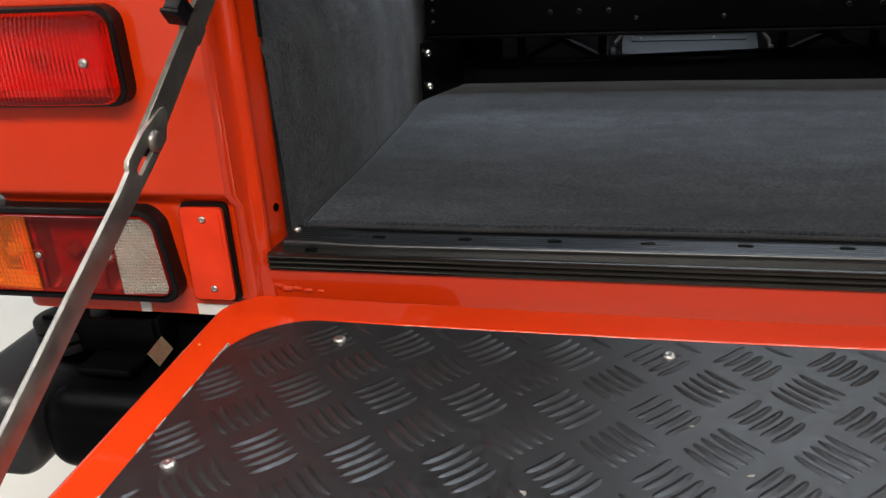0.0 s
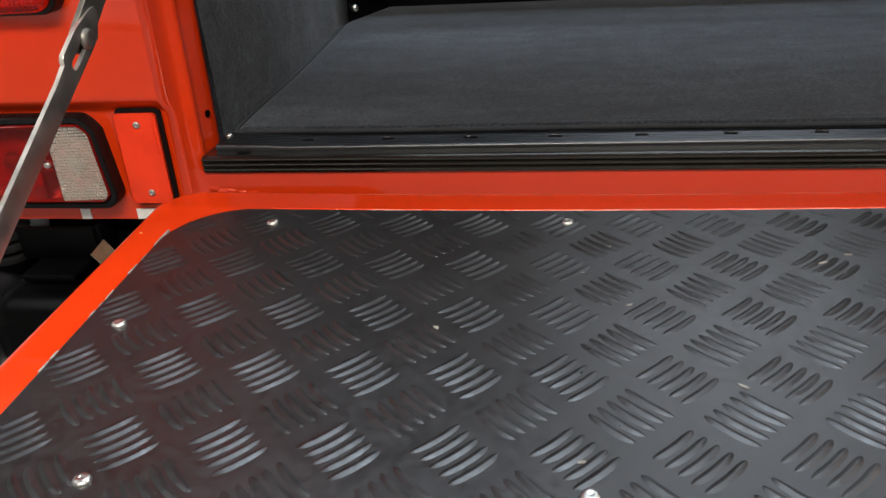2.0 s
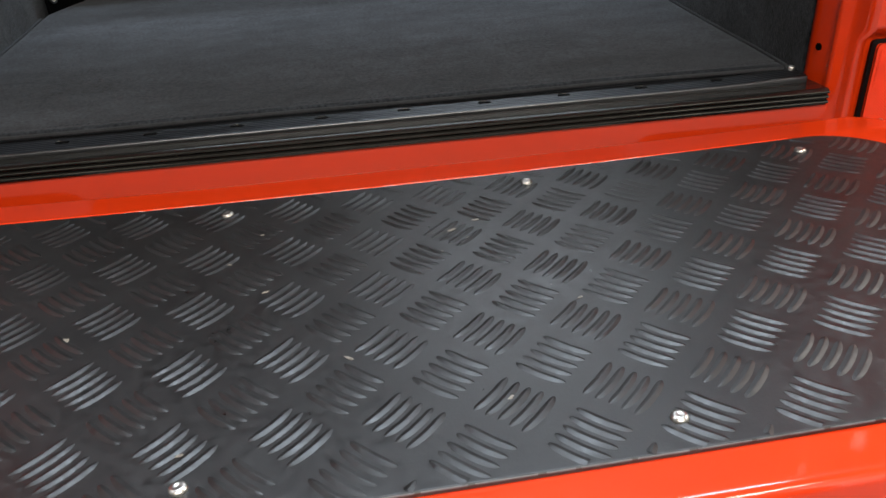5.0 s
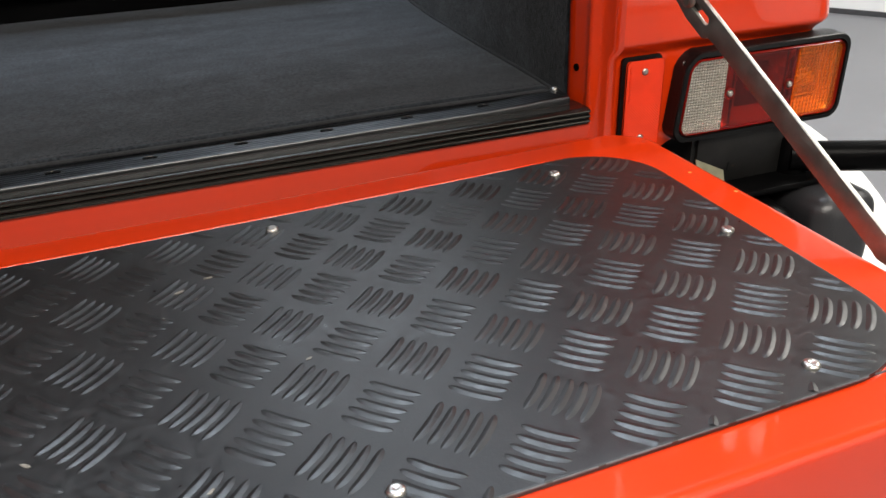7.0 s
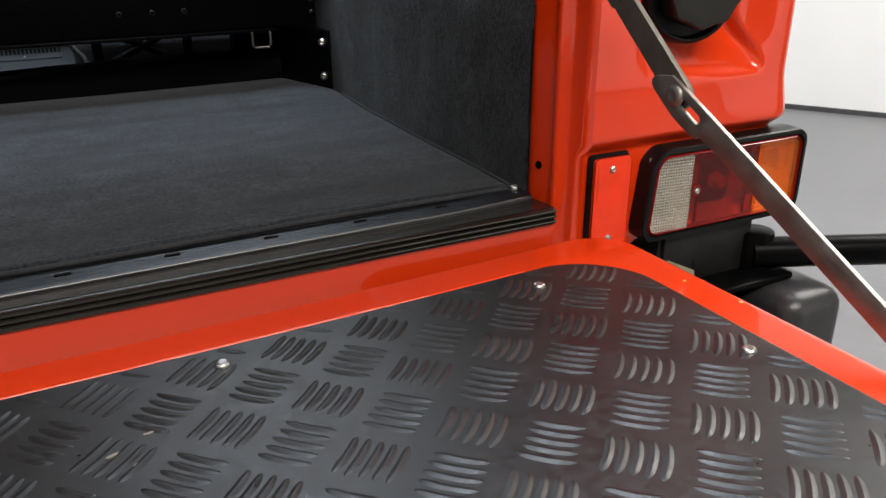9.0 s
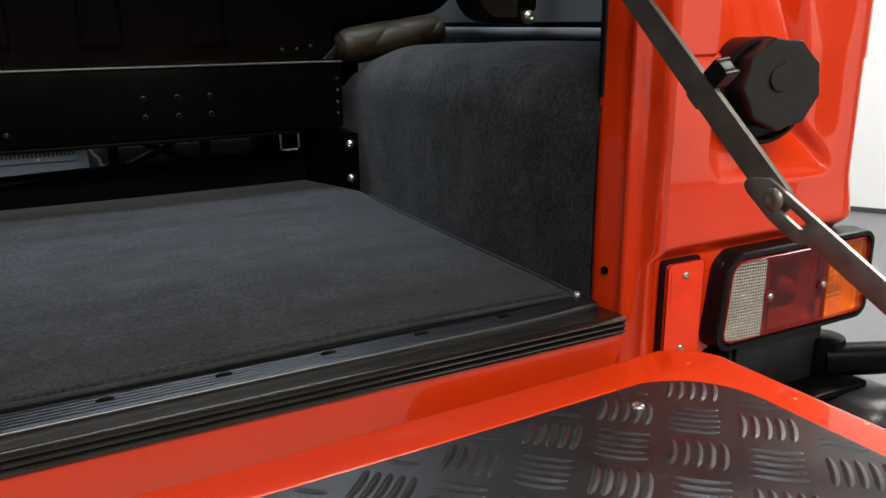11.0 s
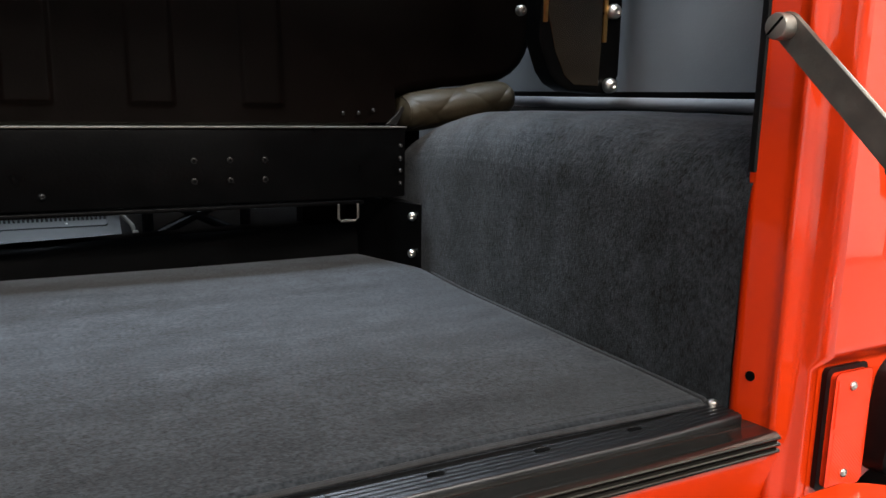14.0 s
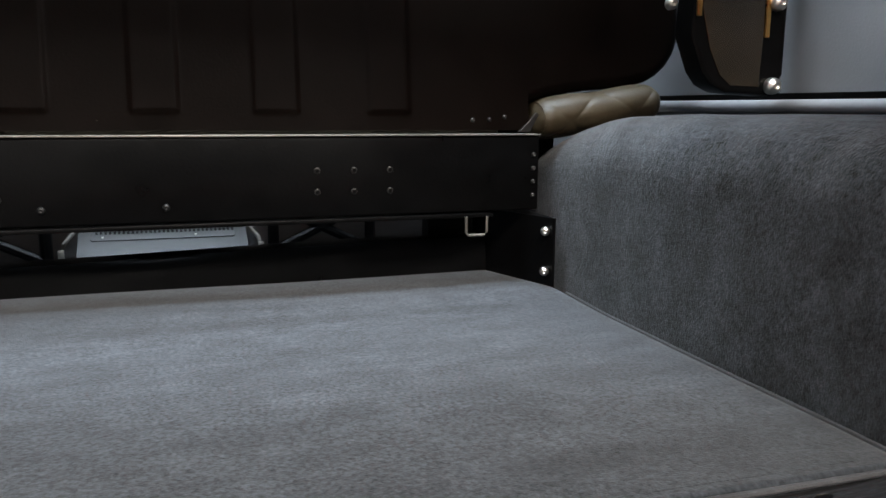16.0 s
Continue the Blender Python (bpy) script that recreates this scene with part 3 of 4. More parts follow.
# scuffs and paint specks on the plate
for x, y, a, l, w in ((-0.028, -0.381, -0.75, 0.0055, 0.0012), (-0.193, -0.330, 0.3, 0.0040, 0.0026), (0.059, -0.263, 0.2, 0.0022, 0.0018), (0.049, -0.249, 0.3, 0.0050, 0.0014),
                      (0.068, -0.238, 0.1, 0.0040, 0.0011), (-0.078, -0.302, 0.4, 0.0036, 0.0011), (0.052, -0.432, 0.5, 0.0034, 0.0013), (-0.105, -0.262, 0.0, 0.0040, 0.0010),
                      (-0.112, -0.440, 0.2, 0.0034, 0.0012), (0.112, -0.352, 0.4, 0.0030, 0.0010), (-0.085, -0.225, 0.3, 0.0034, 0.0010), (0.038, -0.278, 1.1, 0.0030, 0.0012)):
    bm = bmesh.new()
    out = [(l * math.cos(2 * math.pi * i / 10) * random.uniform(0.45, 0.8), w * math.sin(2 * math.pi * i / 10) * random.uniform(0.6, 1.1)) for i in range(10)]
    slab(bm, out, lambda u, v, h: tg(x + u * math.cos(a) - v * math.sin(a), y + u * math.sin(a) + v * math.cos(a), 0.0030 + h), 0.0005)
    part("scuff", bm, SCUFF, plate, "small pale scuff")
# rolled edge of the skin along the back of the plate
bm = bmesh.new()
sweep(bm, [tg(-0.345 + 0.69 * i / 40, -0.1628, 0.0016) for i in range(41)], 0.0015, 10)
part("rolled_edge", bm, RED, gate, "glossy red rolled edge behind the plate", smooth=60)

# chipped paint on the rim
for x, y, r in ((0.444, -0.278, 0.0016), (0.436, -0.233, 0.0013), (-0.437, -0.205, 0.0010)):
    bm = bmesh.new()
    slab(bm, [(r * random.uniform(0.7, 1.2) * math.cos(2 * math.pi * i / 9), r * random.uniform(0.7, 1.2) * math.sin(2 * math.pi * i / 9)) for i in range(9)],
         lambda u, v, h: tg(x + u, y + v, h - 0.0002), 0.0004)
    part("paint_chip", bm, CHIP, gate, "small ochre paint chip")
# lumps of sealant where the sill meets the jamb
bm = bmesh.new()
for dx, dz, q in ((0.003, -0.036, 0.9), (0.011, -0.040, 0.7), (0.020, -0.039, 0.6), (0.031, -0.041, 0.45), (0.043, -0.041, 0.35)):
    r = bmesh.ops.create_icosphere(bm, subdivisions=3, radius=1.0)
    for v in r["verts"]:
        k = 1 + 0.4 * noise.noise(v.co * 1.7 + Vector((dx * 900, 3, 0)))
        v.co = Vector((-0.449 + dx + v.co.x * 0.009 * q * k, -0.0432 + v.co.y * 0.0020 * q * k, dz + v.co.z * 0.0045 * q * k))
part("sealant_bead", bm, RED, car, "lumpy red-painted sealant in the sill corner", smooth=70)

# ---- folding stays ----


def flat_bar(bm, outline, origin, along, normal, thick, bend=None):
    along, normal = Vector(along).normalized(), Vector(normal)
    normal = (normal - along * normal.dot(along)).normalized()
    across = normal.cross(along)
    o = Vector(origin)

    def place(u, v, w):
        p = o + along * u + across * v + normal * (w - thick / 2)
        return p + normal * bend(u) if bend else p
    return slab(bm, outline, place, thick, 0.0005)


def bar_outline(length, w0, w1, n=8, end0=True):
    """Bar from u=0 to length with round ends of widths w0, w1."""
    pts = []
    for i in range(n + 1):
        a = -math.pi / 2 + math.pi * i / n
        pts.append((length + w1 / 2 * math.cos(a), w1 / 2 * math.sin(a)))
    for i in range(n + 1):
        a = math.pi / 2 + math.pi * i / n
        pts.append((w0 / 2 * math.cos(a), w0 / 2 * math.sin(a)))
    return pts


def stay(s):
    # the two stays hang a little differently
    T = Vector((s * 0.430, -0.040, 0.277 if s > 0 else 0.285))
    P = Vector((s * 0.457, -0.1865, 0.1260 if s > 0 else 0.139))
    E = Vector((s * 0.462, -0.436, -0.006 if s > 0 else -0.012))
    nrm = (-s, 0.08, 0.05)
    bm = bmesh.new()
    d = P - T
    flat_bar(bm, bar_outline(d.length, 0.0195, 0.0215), T, d, nrm, 0.004)
    arm = part("tailgate_stay", bm, STEEL_DARK, car, "folding grey steel tailgate stay with a slotted joint", smooth=40)
    bm = bmesh.new()
    d2 = E - P
    L = d2.length
    K = L - 0.048
    axis = d2.normalized()
    nn = Vector(nrm)
    nn = (nn - axis * nn.dot(axis)).normalized()
    across = nn.cross(axis)
    # outline with a slanted head, and the slot that the pivot bolt slides in
    head = [(-0.0100, 0.0095), (-0.0215, 0.0015), (-0.0245, -0.0015), (-0.0255, -0.0045), (-0.0245, -0.0075), (-0.0200, -0.0098), (0.0060, -0.0142), (0.0300, -0.0138), (0.0335, -0.0118), (0.0350, -0.0092), (0.0500, -0.0078)]
    tail = [(K, -0.0074), (K + 0.006, -0.0105), (K + 0.024, -0.0105), (L, -0.0105), (L + 0.005, -0.007), (L + 0.006, 0.003), (L + 0.002, 0.0085), (K + 0.020, 0.0085), (K, 0.0086), (K - 0.1, 0.0087), (0.10, 0.0090), (0.04, 0.0093)]
    slot = []
    for i in range(9):
        a = -math.pi / 2 + math.pi * i / 8
        slot.append((0.0262 + 0.0034 * math.cos(a), -0.0005 + 0.0034 * math.sin(a)))
    for i in range(9):
        a = math.pi / 2 + math.pi * i / 8
        slot.append((-0.001 + 0.0034 * math.cos(a), -0.0005 + 0.0034 * math.sin(a)))
    edges = []
    for loop in (head + tail, slot):
        vs = [bm.verts.new((u, v, 0)) for u, v in loop]
        edges += [bm.edges.new((p, q)) for p, q in zip(vs, vs[1:] + vs[:1])]
    bmesh.ops.triangle_fill(bm, edges=edges, use_beauty=True)
    r = bmesh.ops.extrude_face_region(bm, geom=bm.faces[:])
    for v in [g for g in r["geom"] if isinstance(g, bmesh.types.BMVert)]:
        v.co.z = 0.0036
    bmesh.ops.recalc_face_normals(bm, faces=bm.faces)
    rims = [e for e in bm.edges if len(e.link_faces) == 2 and abs(e.link_faces[0].normal.dot(e.link_faces[1].normal)) < 0.3 and abs(e.verts[0].co.z - e.verts[1].co.z) < 1e-6]
    bmesh.ops.bevel(bm, geom=rims, offset=0.0004, segments=2, affect="EDGES", profile=0.5)
    base = P + Vector(nrm).normalized() * 0.0022
    for v in bm.verts:
        u, c, w = v.co
        v.co = base + axis * u + across * c + nn * (w - 0.45 * max(0.0, u - K))
    bmesh.ops.recalc_face_normals(bm, faces=bm.faces)
    low = part("lower_arm", bm, STEEL, arm, "bare steel lower arm with an open slot and bright edges", smooth=40)
    low.data.materials.append(WORN_EDGE)
    for p in low.data.polygons:
        p.material_index = int(abs(p.normal.dot(nn)) < 0.8)
    along = d2.normalized()
    n = Vector(nrm)
    n = (n - along * n.dot(along)).normalized()
    ac = n.cross(along)
    screw("pivot_bolt", P + n * 0.0062, n, 0.0078, STEEL, arm, "worn round pivot bolt", dome=0.30)
    bm = bmesh.new()
    rod(bm, T + n * 0.000, T + n * 0.012, 0.0086, n=20, bevel=0.0015)
    part("stay_screw", bm, STEEL, arm, "large slotted screw")
    bm = bmesh.new()
    c2 = T + n * 0.0118
    dd = d.normalized()
    slab(bm, rounded(0.0155, 0.0018, 0.0008, 2), lambda u, v, w: c2 + dd.cross(n) * u + dd * v + n * w, 0.0005)
    part("screw_slot", bm, BLACK, arm)
    # rubber buffer clipped on the arm
    bm = bmesh.new()
    q = T + d * 0.56
    dn = d.normalized()
    n3 = Vector(nrm)
    n3 = (n3 - dn * n3.dot(dn)).normalized()
    a3 = n3.cross(dn)
    if a3.dot(Vector((0, -1, 1))) < 0:
        a3 = -a3
    slab(bm, rounded(0.016, 0.0232, 0.003, 4), lambda u, v, w: q + dn * u + a3 * v + n3 * (w - 0.0027), 0.0054, 0.0006)
    part("clip_band", bm, STEEL_DARK, arm, "scuffed band round the stay")
    bm = bmesh.new()
    slab(bm, rounded(0.013, 0.016, 0.004, 4), lambda u, v, w: q + dn * u - n3 * (w - 0.003) + a3 * (v + 0.019), 0.012, 0.002)
    for k in (-1, 1):
        slab(bm, rounded(0.003, 0.015, 0.001, 3), lambda u, v, w: q + dn * (u + k * 0.0058) - n3 * (w - 0.004) + a3 * (v + 0.0195), 0.014, 0.0006)
    part("rubber_buffer", bm, RUBBER, arm, "black rubber buffer clip")


stay(1)
stay(-1)

# ---- lamps and reflectors ----


def lamp(name, cx, cz, w, h, cells, label, y0=-0.056, y1=-0.0815, inner=0):
    def slant(u, v):
        """The inner end leans outward towards the top."""
        k = min(1.0, max(0.0, (-inner * u / (w / 2) - 0.55) / 0.45))
        return u + inner * 0.036 * k * max(0.0, v / h + 0.10) ** 2

    def ring(ww, hh, r, y):
        return [(cx + slant(u, v), y, cz + v) for u, v in rounded(ww, hh, r, 6)]
    bm = bmesh.new()
    loft(bm, [ring(w + 0.002, h + 0.002, 0.015, y0), ring(w + 0.004, h + 0.004, 0.016, y0 - 0.010), ring(w + 0.002, h + 0.002, 0.015, y1 + 0.004), ring(w + 0.003, h + 0.003, 0.0155, y1 + 0.002), ring(w + 0.001, h + 0.001, 0.0145, y1),
              ring(w - 0.007, h - 0.007, 0.0125, y1 - 0.0006), ring(w - 0.009, h - 0.009, 0.0115, y1 + 0.003), ring(w - 0.009, h - 0.009, 0.0115, y1 + 0.020)])
    body = part(name, bm, RUBBER, car, label)
    # silvered bowls and bulbs behind the lenses
    k = len(cells)
    for i in range(k):
        x0 = cx - w / 2 + 0.007 + (w - 0.014) * i / k
        x1 = x0 + (w - 0.014) / k - 0.003
        bm = bmesh.new()
        mx, hw, hh = (x0 + x1) / 2, (x1 - x0) / 2, h / 2 - 0.007
        sheet(bm, 16, 12, lambda u, v: Vector((mx + (2 * u - 1) * hw, y1 + 0.022 - 0.013 * max((2 * u - 1) ** 4, (2 * v - 1) ** 4), cz + (2 * v - 1) * hh)))
        bmesh.ops.recalc_face_normals(bm, faces=bm.faces)
        part("lamp_bowl", bm, BOWL, body, "silvered bowl behind the lens", smooth=60)
        bm = bmesh.new()
        rod(bm, (mx, y1 + 0.021, cz), (mx, y1 + 0.017, cz), 0.0085, n=14)
        rod(bm, (mx, y1 + 0.017, cz), (mx, y1 + 0.008, cz), 0.0065, n=14, bevel=0.003)
        part("bulb", bm, BULB, body, "small bulb")
    xw = w - 0.011

    def lens(x0, x1, hh, radii, depth, mat, lab):
        mx = (x0 + x1) / 2
        bm = bmesh.new()
        pts = []
        base = rounded(x1 - x0, hh, radii, 5)
        for a, b in zip(base, base[1:] + base[:1]):
            k = max(1, int(math.dist(a, b) / 0.006))
            pts += [(a[0] + (b[0] - a[0]) * i / k, a[1] + (b[1] - a[1]) * i / k) for i in range(k)]

        def place(u, v, t):
            bulge = 0.005 * (1 - ((mx + u - cx) / (xw / 2)) ** 2)
            return (cx + slant(mx + u - cx, v), y1 + 0.010 - t - bulge, cz + v)
        slab(bm, pts, place, depth, 0.0010 if depth < 0.015 else 0.0060)
        part("lens", bm, mat, body, lab).visible_shadow = False
    if len(cells) == 1:
        lens(cx - w / 2 + 0.002, cx + w / 2 - 0.002, h - 0.004, 0.013, 0.020, cells[0][1], cells[0][2])
    else:
        bm = bmesh.new()
        loft(bm, [ring(w - 0.010, h - 0.010, 0.0115, y1 + 0.006), ring(w - 0.010, h - 0.010, 0.0115, y1 + 0.001), ring(w - 0.013, h - 0.013, 0.010, y1 - 0.001), ring(w - 0.016, h - 0.016, 0.009, y1 + 0.006)], False, False)
        part("lens_rim", bm, LENS_RIM, body, "dark red lens edge")
        a, b = sorted((cells[1][0], cells[1][1], cells[2][0], cells[2][1]))[1:3]
        lens(a + 0.0004, b - 0.0004, h - 0.014, 0.001, 0.0072, cells[0][1], cells[0][2])
    for x0, x1, r, mat, lab in cells[1:]:
        lens(x0, x1, h - 0.014, r, 0.0082, mat, lab)
    return body


for s in (1, -1):
    rz = 0.0005 if s > 0 else 0.0040
    R = (0.002, 0.010, 0.008, 0.002) if s > 0 else (0.010, 0.002, 0.002, 0.008)
    Q = (0.010, 0.002, 0.002, 0.010) if s > 0 else (0.002, 0.010, 0.010, 0.002)
    cells = [(0, LENS_RED, "dark red lens body"),
             (min(s * 0.5345, s * 0.580), max(s * 0.5345, s * 0.580), R, LENS_CLEAR, "clear ribbed reversing lens"),
             (min(s * 0.664, s * 0.7215), max(s * 0.664, s * 0.7215), Q, LENS_AMBER, "amber lens")]
    body = lamp("tail_light", s * 0.6285, 0.002, 0.201, 0.087, cells, "black-rimmed tail light with clear, red and amber lenses", y1=-0.0815 if s > 0 else -0.0780, inner=s)
    for x in (0.585, 0.656):
        screw("lens_screw", (s * x, -0.0850 if s > 0 else -0.0815, 0.003), (0, -1, 0), 0.0032, CHROME, body)
        bm = bmesh.new()
        sweep(bm, [(s * x + 0.0050 * math.cos(a), -0.0843 if s > 0 else -0.0808, 0.003 + 0.0050 * math.sin(a)) for a in [2 * math.pi * i / 20 for i in range(21)]], 0.0009, 6)
        part("screw_boss", bm, LENS_RIM, body, "dark red ring moulded round the screw")
    # reflector
    bm = bmesh.new()
    slab(bm, rounded(0.0410, 0.092, 0.004, 4)[::-1], lambda u, v, w: (s * 0.4940 + u, -0.055 - w, rz + v), 0.011, 0.001)
    back = part("reflector", bm, RUBBER, car, "rectangular red reflector on a black backing")
    bm = bmesh.new()
    slab(bm, rounded(0.0375, 0.086, 0.004, 4)[::-1], lambda u, v, w: (s * 0.4955 + u, -0.0655 - w, rz + v), 0.0055, 0.001)
    part("reflector_face", bm, REFLECTOR, back, "bright red prismatic face")
    bm = bmesh.new()
    slab(bm, rounded(0.0325, 0.040, 0.002, 3)[::-1], lambda u, v, w: (s * 0.4960 + u, -0.0709 - w, rz - 0.0205 + v), 0.0003, 0.0001)
    part("prism_panel", bm, PRISM, back, "finely hatched lower half")
    for k in range(20):
        bm = bmesh.new()
        box(bm, s * 0.4795 - 0.0012, s * 0.4795 + 0.0012, -0.0716, -0.0700, rz + 0.0030 + k * 0.0018, rz + 0.0041 + k * 0.0018)
        part("rib", bm, PRISM, back)
    for z in (rz + 0.033, rz - 0.033):
        screw("reflector_screw", (s * 0.4945, -0.0712, z), (0, -1, 0), 0.0034, CHROME, back)
fog = lamp("fog_light", -0.605, 0.178, 0.146, 0.076, [(0, LENS_FOG, "ribbed red fog lens")], "rectangular red rear fog light with a black rim", y1=-0.087)
for x in (-0.554, -0.656):
    screw("lens_screw", (x, -0.1002, 0.176), (0, -1, 0), 0.0038, CHROME, fog)

# fuel filler cap
bm = bmesh.new()
cap_c = Vector((0.5640, -0.062, 0.1895))
cap_n = Vector((-0.20, -1, 0.05)).normalized()
cu = cap_n.cross(Vector((0, 0, 1))).normalized()
cv = cu.cross(cap_n)


def cap_ring(h, r, lobes=0.0, n=108):
    return [cap_c + cap_n * h + (cu * math.cos(2 * math.pi * i / n) + cv * math.sin(2 * math.pi * i / n)) * (r - lobes * abs(math.sin(4.5 * 2 * math.pi * i / n + 0.4))) for i in range(n)]


def neck_ring(h, r):
    return [p + Vector((-0.003, 0, -0.006)) for p in cap_ring(h, r)]


loft(bm, [neck_ring(-0.020, 0.0445), neck_ring(0.015, 0.0440), neck_ring(0.0190, 0.0430), neck_ring(0.0205, 0.0415), neck_ring(0.0200, 0.0395), neck_ring(0.0120, 0.0375)])
neck = part("filler_neck", bm, RUBBER, car, "round black rubber filler collar")
bm = bmesh.new()
loft(bm, [cap_ring(0.006, 0.0335), cap_ring(0.012, 0.0350, 0.0015), cap_ring(0.026, 0.0370, 0.0028), cap_ring(0.0335, 0.0378, 0.0030), cap_ring(0.0360, 0.0376, 0.0030), cap_ring(0.0374, 0.0364, 0.0026),
          cap_ring(0.0378, 0.0310), cap_ring(0.0372, 0.024), cap_ring(0.0369, 0.012)])
part("fuel_cap", bm, CAP_PLASTIC, neck, "dark plastic screw cap with a scalloped rim")
bm = bmesh.new()
pc = cap_c + cap_n * 0.0367 + cv * 0.004 + cu * 0.004
lock = [(0.0095 * math.cos(a), 0.0095 * math.sin(a)) for a in [math.radians(100 + 290 * i / 24) for i in range(25)]] + [(0.011, 0.010), (0.004, 0.0135)]
slab(bm, lock, lambda u, v, w: pc - cu * u + cv * v + cap_n * w, 0.0026, 0.0006)
part("cap_lock", bm, CAP_PLASTIC, neck, "round lock cover on the cap")

# pale scuffs of sticker under the left rear panel
for x0, x1 in ((-0.578, -0.568), (-0.520, -0.478)):
    bm = bmesh.new()
    box(bm, x0, x1, -0.0622, -0.0600, -0.0605, -0.050)
    part("sticker", bm, STICKER, car, "pale scrap of sticker")

# bumper ends, brackets and bars below the rear panels
for s in (1, -1):
    bm = bmesh.new()
    box(bm, min(s * 0.565, s * 0.680), max(s * 0.565, s * 0.680), -0.072, -0.066, -0.100, (-0.036 if s > 0 else -0.066), 0.001)
    box(bm, min(s * 0.560, s * 0.566), max(s * 0.560, s * 0.566), -0.068, 0.0, -0.100, (-0.036 if s > 0 else -0.066), 0.001)
    bracket = part("bumper_bracket", bm, BRACKET if s > 0 else BLACK, car, "black steel bumper bracket")
    for x in (0.606,) if s > 0 else ():
        bm = bmesh.new()
        slab(bm, rounded(0.003, 0.010, 0.0014, 4)[::-1], lambda u, v, w: (s * x + u, -0.0722 - w, -0.083 + v), 0.0006)
        part("bracket_slot", bm, RUBBER, bracket)
    bm = bmesh.new()
    far = 0.715 if s > 0 else 0.630
    box(bm, min(s * 0.575, s * far), max(s * 0.575, s * far), -0.105, -0.02, -0.108, -0.100, 0.003)
    part("step_plate", bm, BLACK, car, "flat black steel plate")
    bm = bmesh.new()
    if s > 0:
        rod(bm, (0.680, -0.074, -0.083), (1.15, -0.280, -0.083), 0.0165, n=24)
        part("swing_bar", bm, BLACK, car, "round black swing-out bar")
    else:
        for z in (-0.074, -0.086, -0.098):
            rod(bm, (-0.668, -0.06, z - 0.004), (-0.668, -0.06, z + 0.004), 0.026, n=24, bevel=0.002)
        part("rubber_mount", bm, RUBBER, car, "stacked black rubber body mount")
    bm = bmesh.new()
    if s > 0:
        rod(bm, (0.690, -0.070, -0.10), (0.690, -0.070, -0.060), 0.019, n=24, bevel=0.003)
        part("bar_pivot", bm, BLACK, car, "short black upright post")
    else:
        # Added dark backing that hides the white floor below the panel.
        box(bm, -0.640, -0.453, -0.030, 0.30, -0.26, -0.0645, 0.004)
        part("dark_backing", bm, BLACK, car, "black backing block added under the panel")
    bm = bmesh.new()
    box(bm, min(s * 0.668, s * 0.752), max(s * 0.668, s * 0.752), -0.148, 0.12, -0.205, -0.108, 0.022, 5)
    part("bumper_end", bm, BUMPER, car, "rounded black plastic bumper end")
    bm = bmesh.new()
    box(bm, min(s * 0.30, s * 0.664), max(s * 0.30, s * 0.664), -0.140, 0.05, -0.200, -0.115, 0.030, 6)
    part("rear_bumper", bm, BLACK, car, "black steel rear bumper")
    bm = bmesh.new()
    d, o, e = ((Vector((-0.009, 0, 0.012)), Vector((-0.530, -0.122, -0.080)), Vector((0, 0.024, 0.003))) if s < 0 else
               (Vector((0.034, 0, -0.017)), Vector((0.536, -0.112, -0.063)), Vector((0, 0.005, 0.013))))
    n = d.cross(e).normalized() * 0.0014
    loft(bm, [[o, o + d, o + d + e, o + e], [o + n, o + d + n, o + d + e + n, o + e + n]])
    part("lock_tab", bm, GOLD_ZINC, car, "yellow zinc plated latch tab")

# wheel boxes, carpeted
WB_TOP = 0.2145


def wheel_box(s):
    prof = []
    r = 0.066
    prof.append((0.440, -0.03))
    prof.append((0.441, 0.06))
    prof.append((0.4425, WB_TOP - r - 0.012))
    for i in range(11):
        a = math.pi - math.pi / 2 * i / 10
        prof.append((0.443 + r * 0.95 + r * 0.95 * math.cos(a), WB_TOP - r + r * math.sin(a)))
    prof += [(0.60, WB_TOP + 0.001), (0.715, WB_TOP)]
    bm = bmesh.new()

    def f(u, v):
        y = -0.009 + 0.669 * v
        k = u * (len(prof) - 1)
        i = min(int(k), len(prof) - 2)
        q = k - i
        x = prof[i][0] * (1 - q) + prof[i + 1][0] * q
        z = prof[i][1] * (1 - q) + prof[i + 1][1] * q
        drop = smooth01(0.36, 0.70, y)
        z = z - max(0.0, z - 0.05) * 0.22 * drop * drop * 1.6
        wob = noise.noise(Vector((x * 11, y * 11, z * 11))) * 0.0028 + noise.noise(Vector((x * 30, y * 30, z * 30))) * 0.0006
        return Vector((s * (x - wob), y, z + wob * (1 if z > 0.15 else 0)))
    sheet(bm, 60, 90, f)
    bmesh.ops.recalc_face_normals(bm, faces=bm.faces)
    if sum(fc.normal.z for fc in bm.faces) < 0:
        bmesh.ops.reverse_faces(bm, faces=bm.faces)
    part("wheel_box", bm, CARPET, car, "wheel box lined with dark grey carpet", smooth=70)


for s in (1, -1):
    bm = bmesh.new()
    box(bm, min(s * 0.4440, s * 0.470), max(s * 0.4440, s * 0.470), -0.003, 0.006, -0.03, 0.150)
    part("carpet_end", bm, CARPET, car, "dark carpet turned in behind the jamb")
wheel_box(1)
wheel_box(-1)

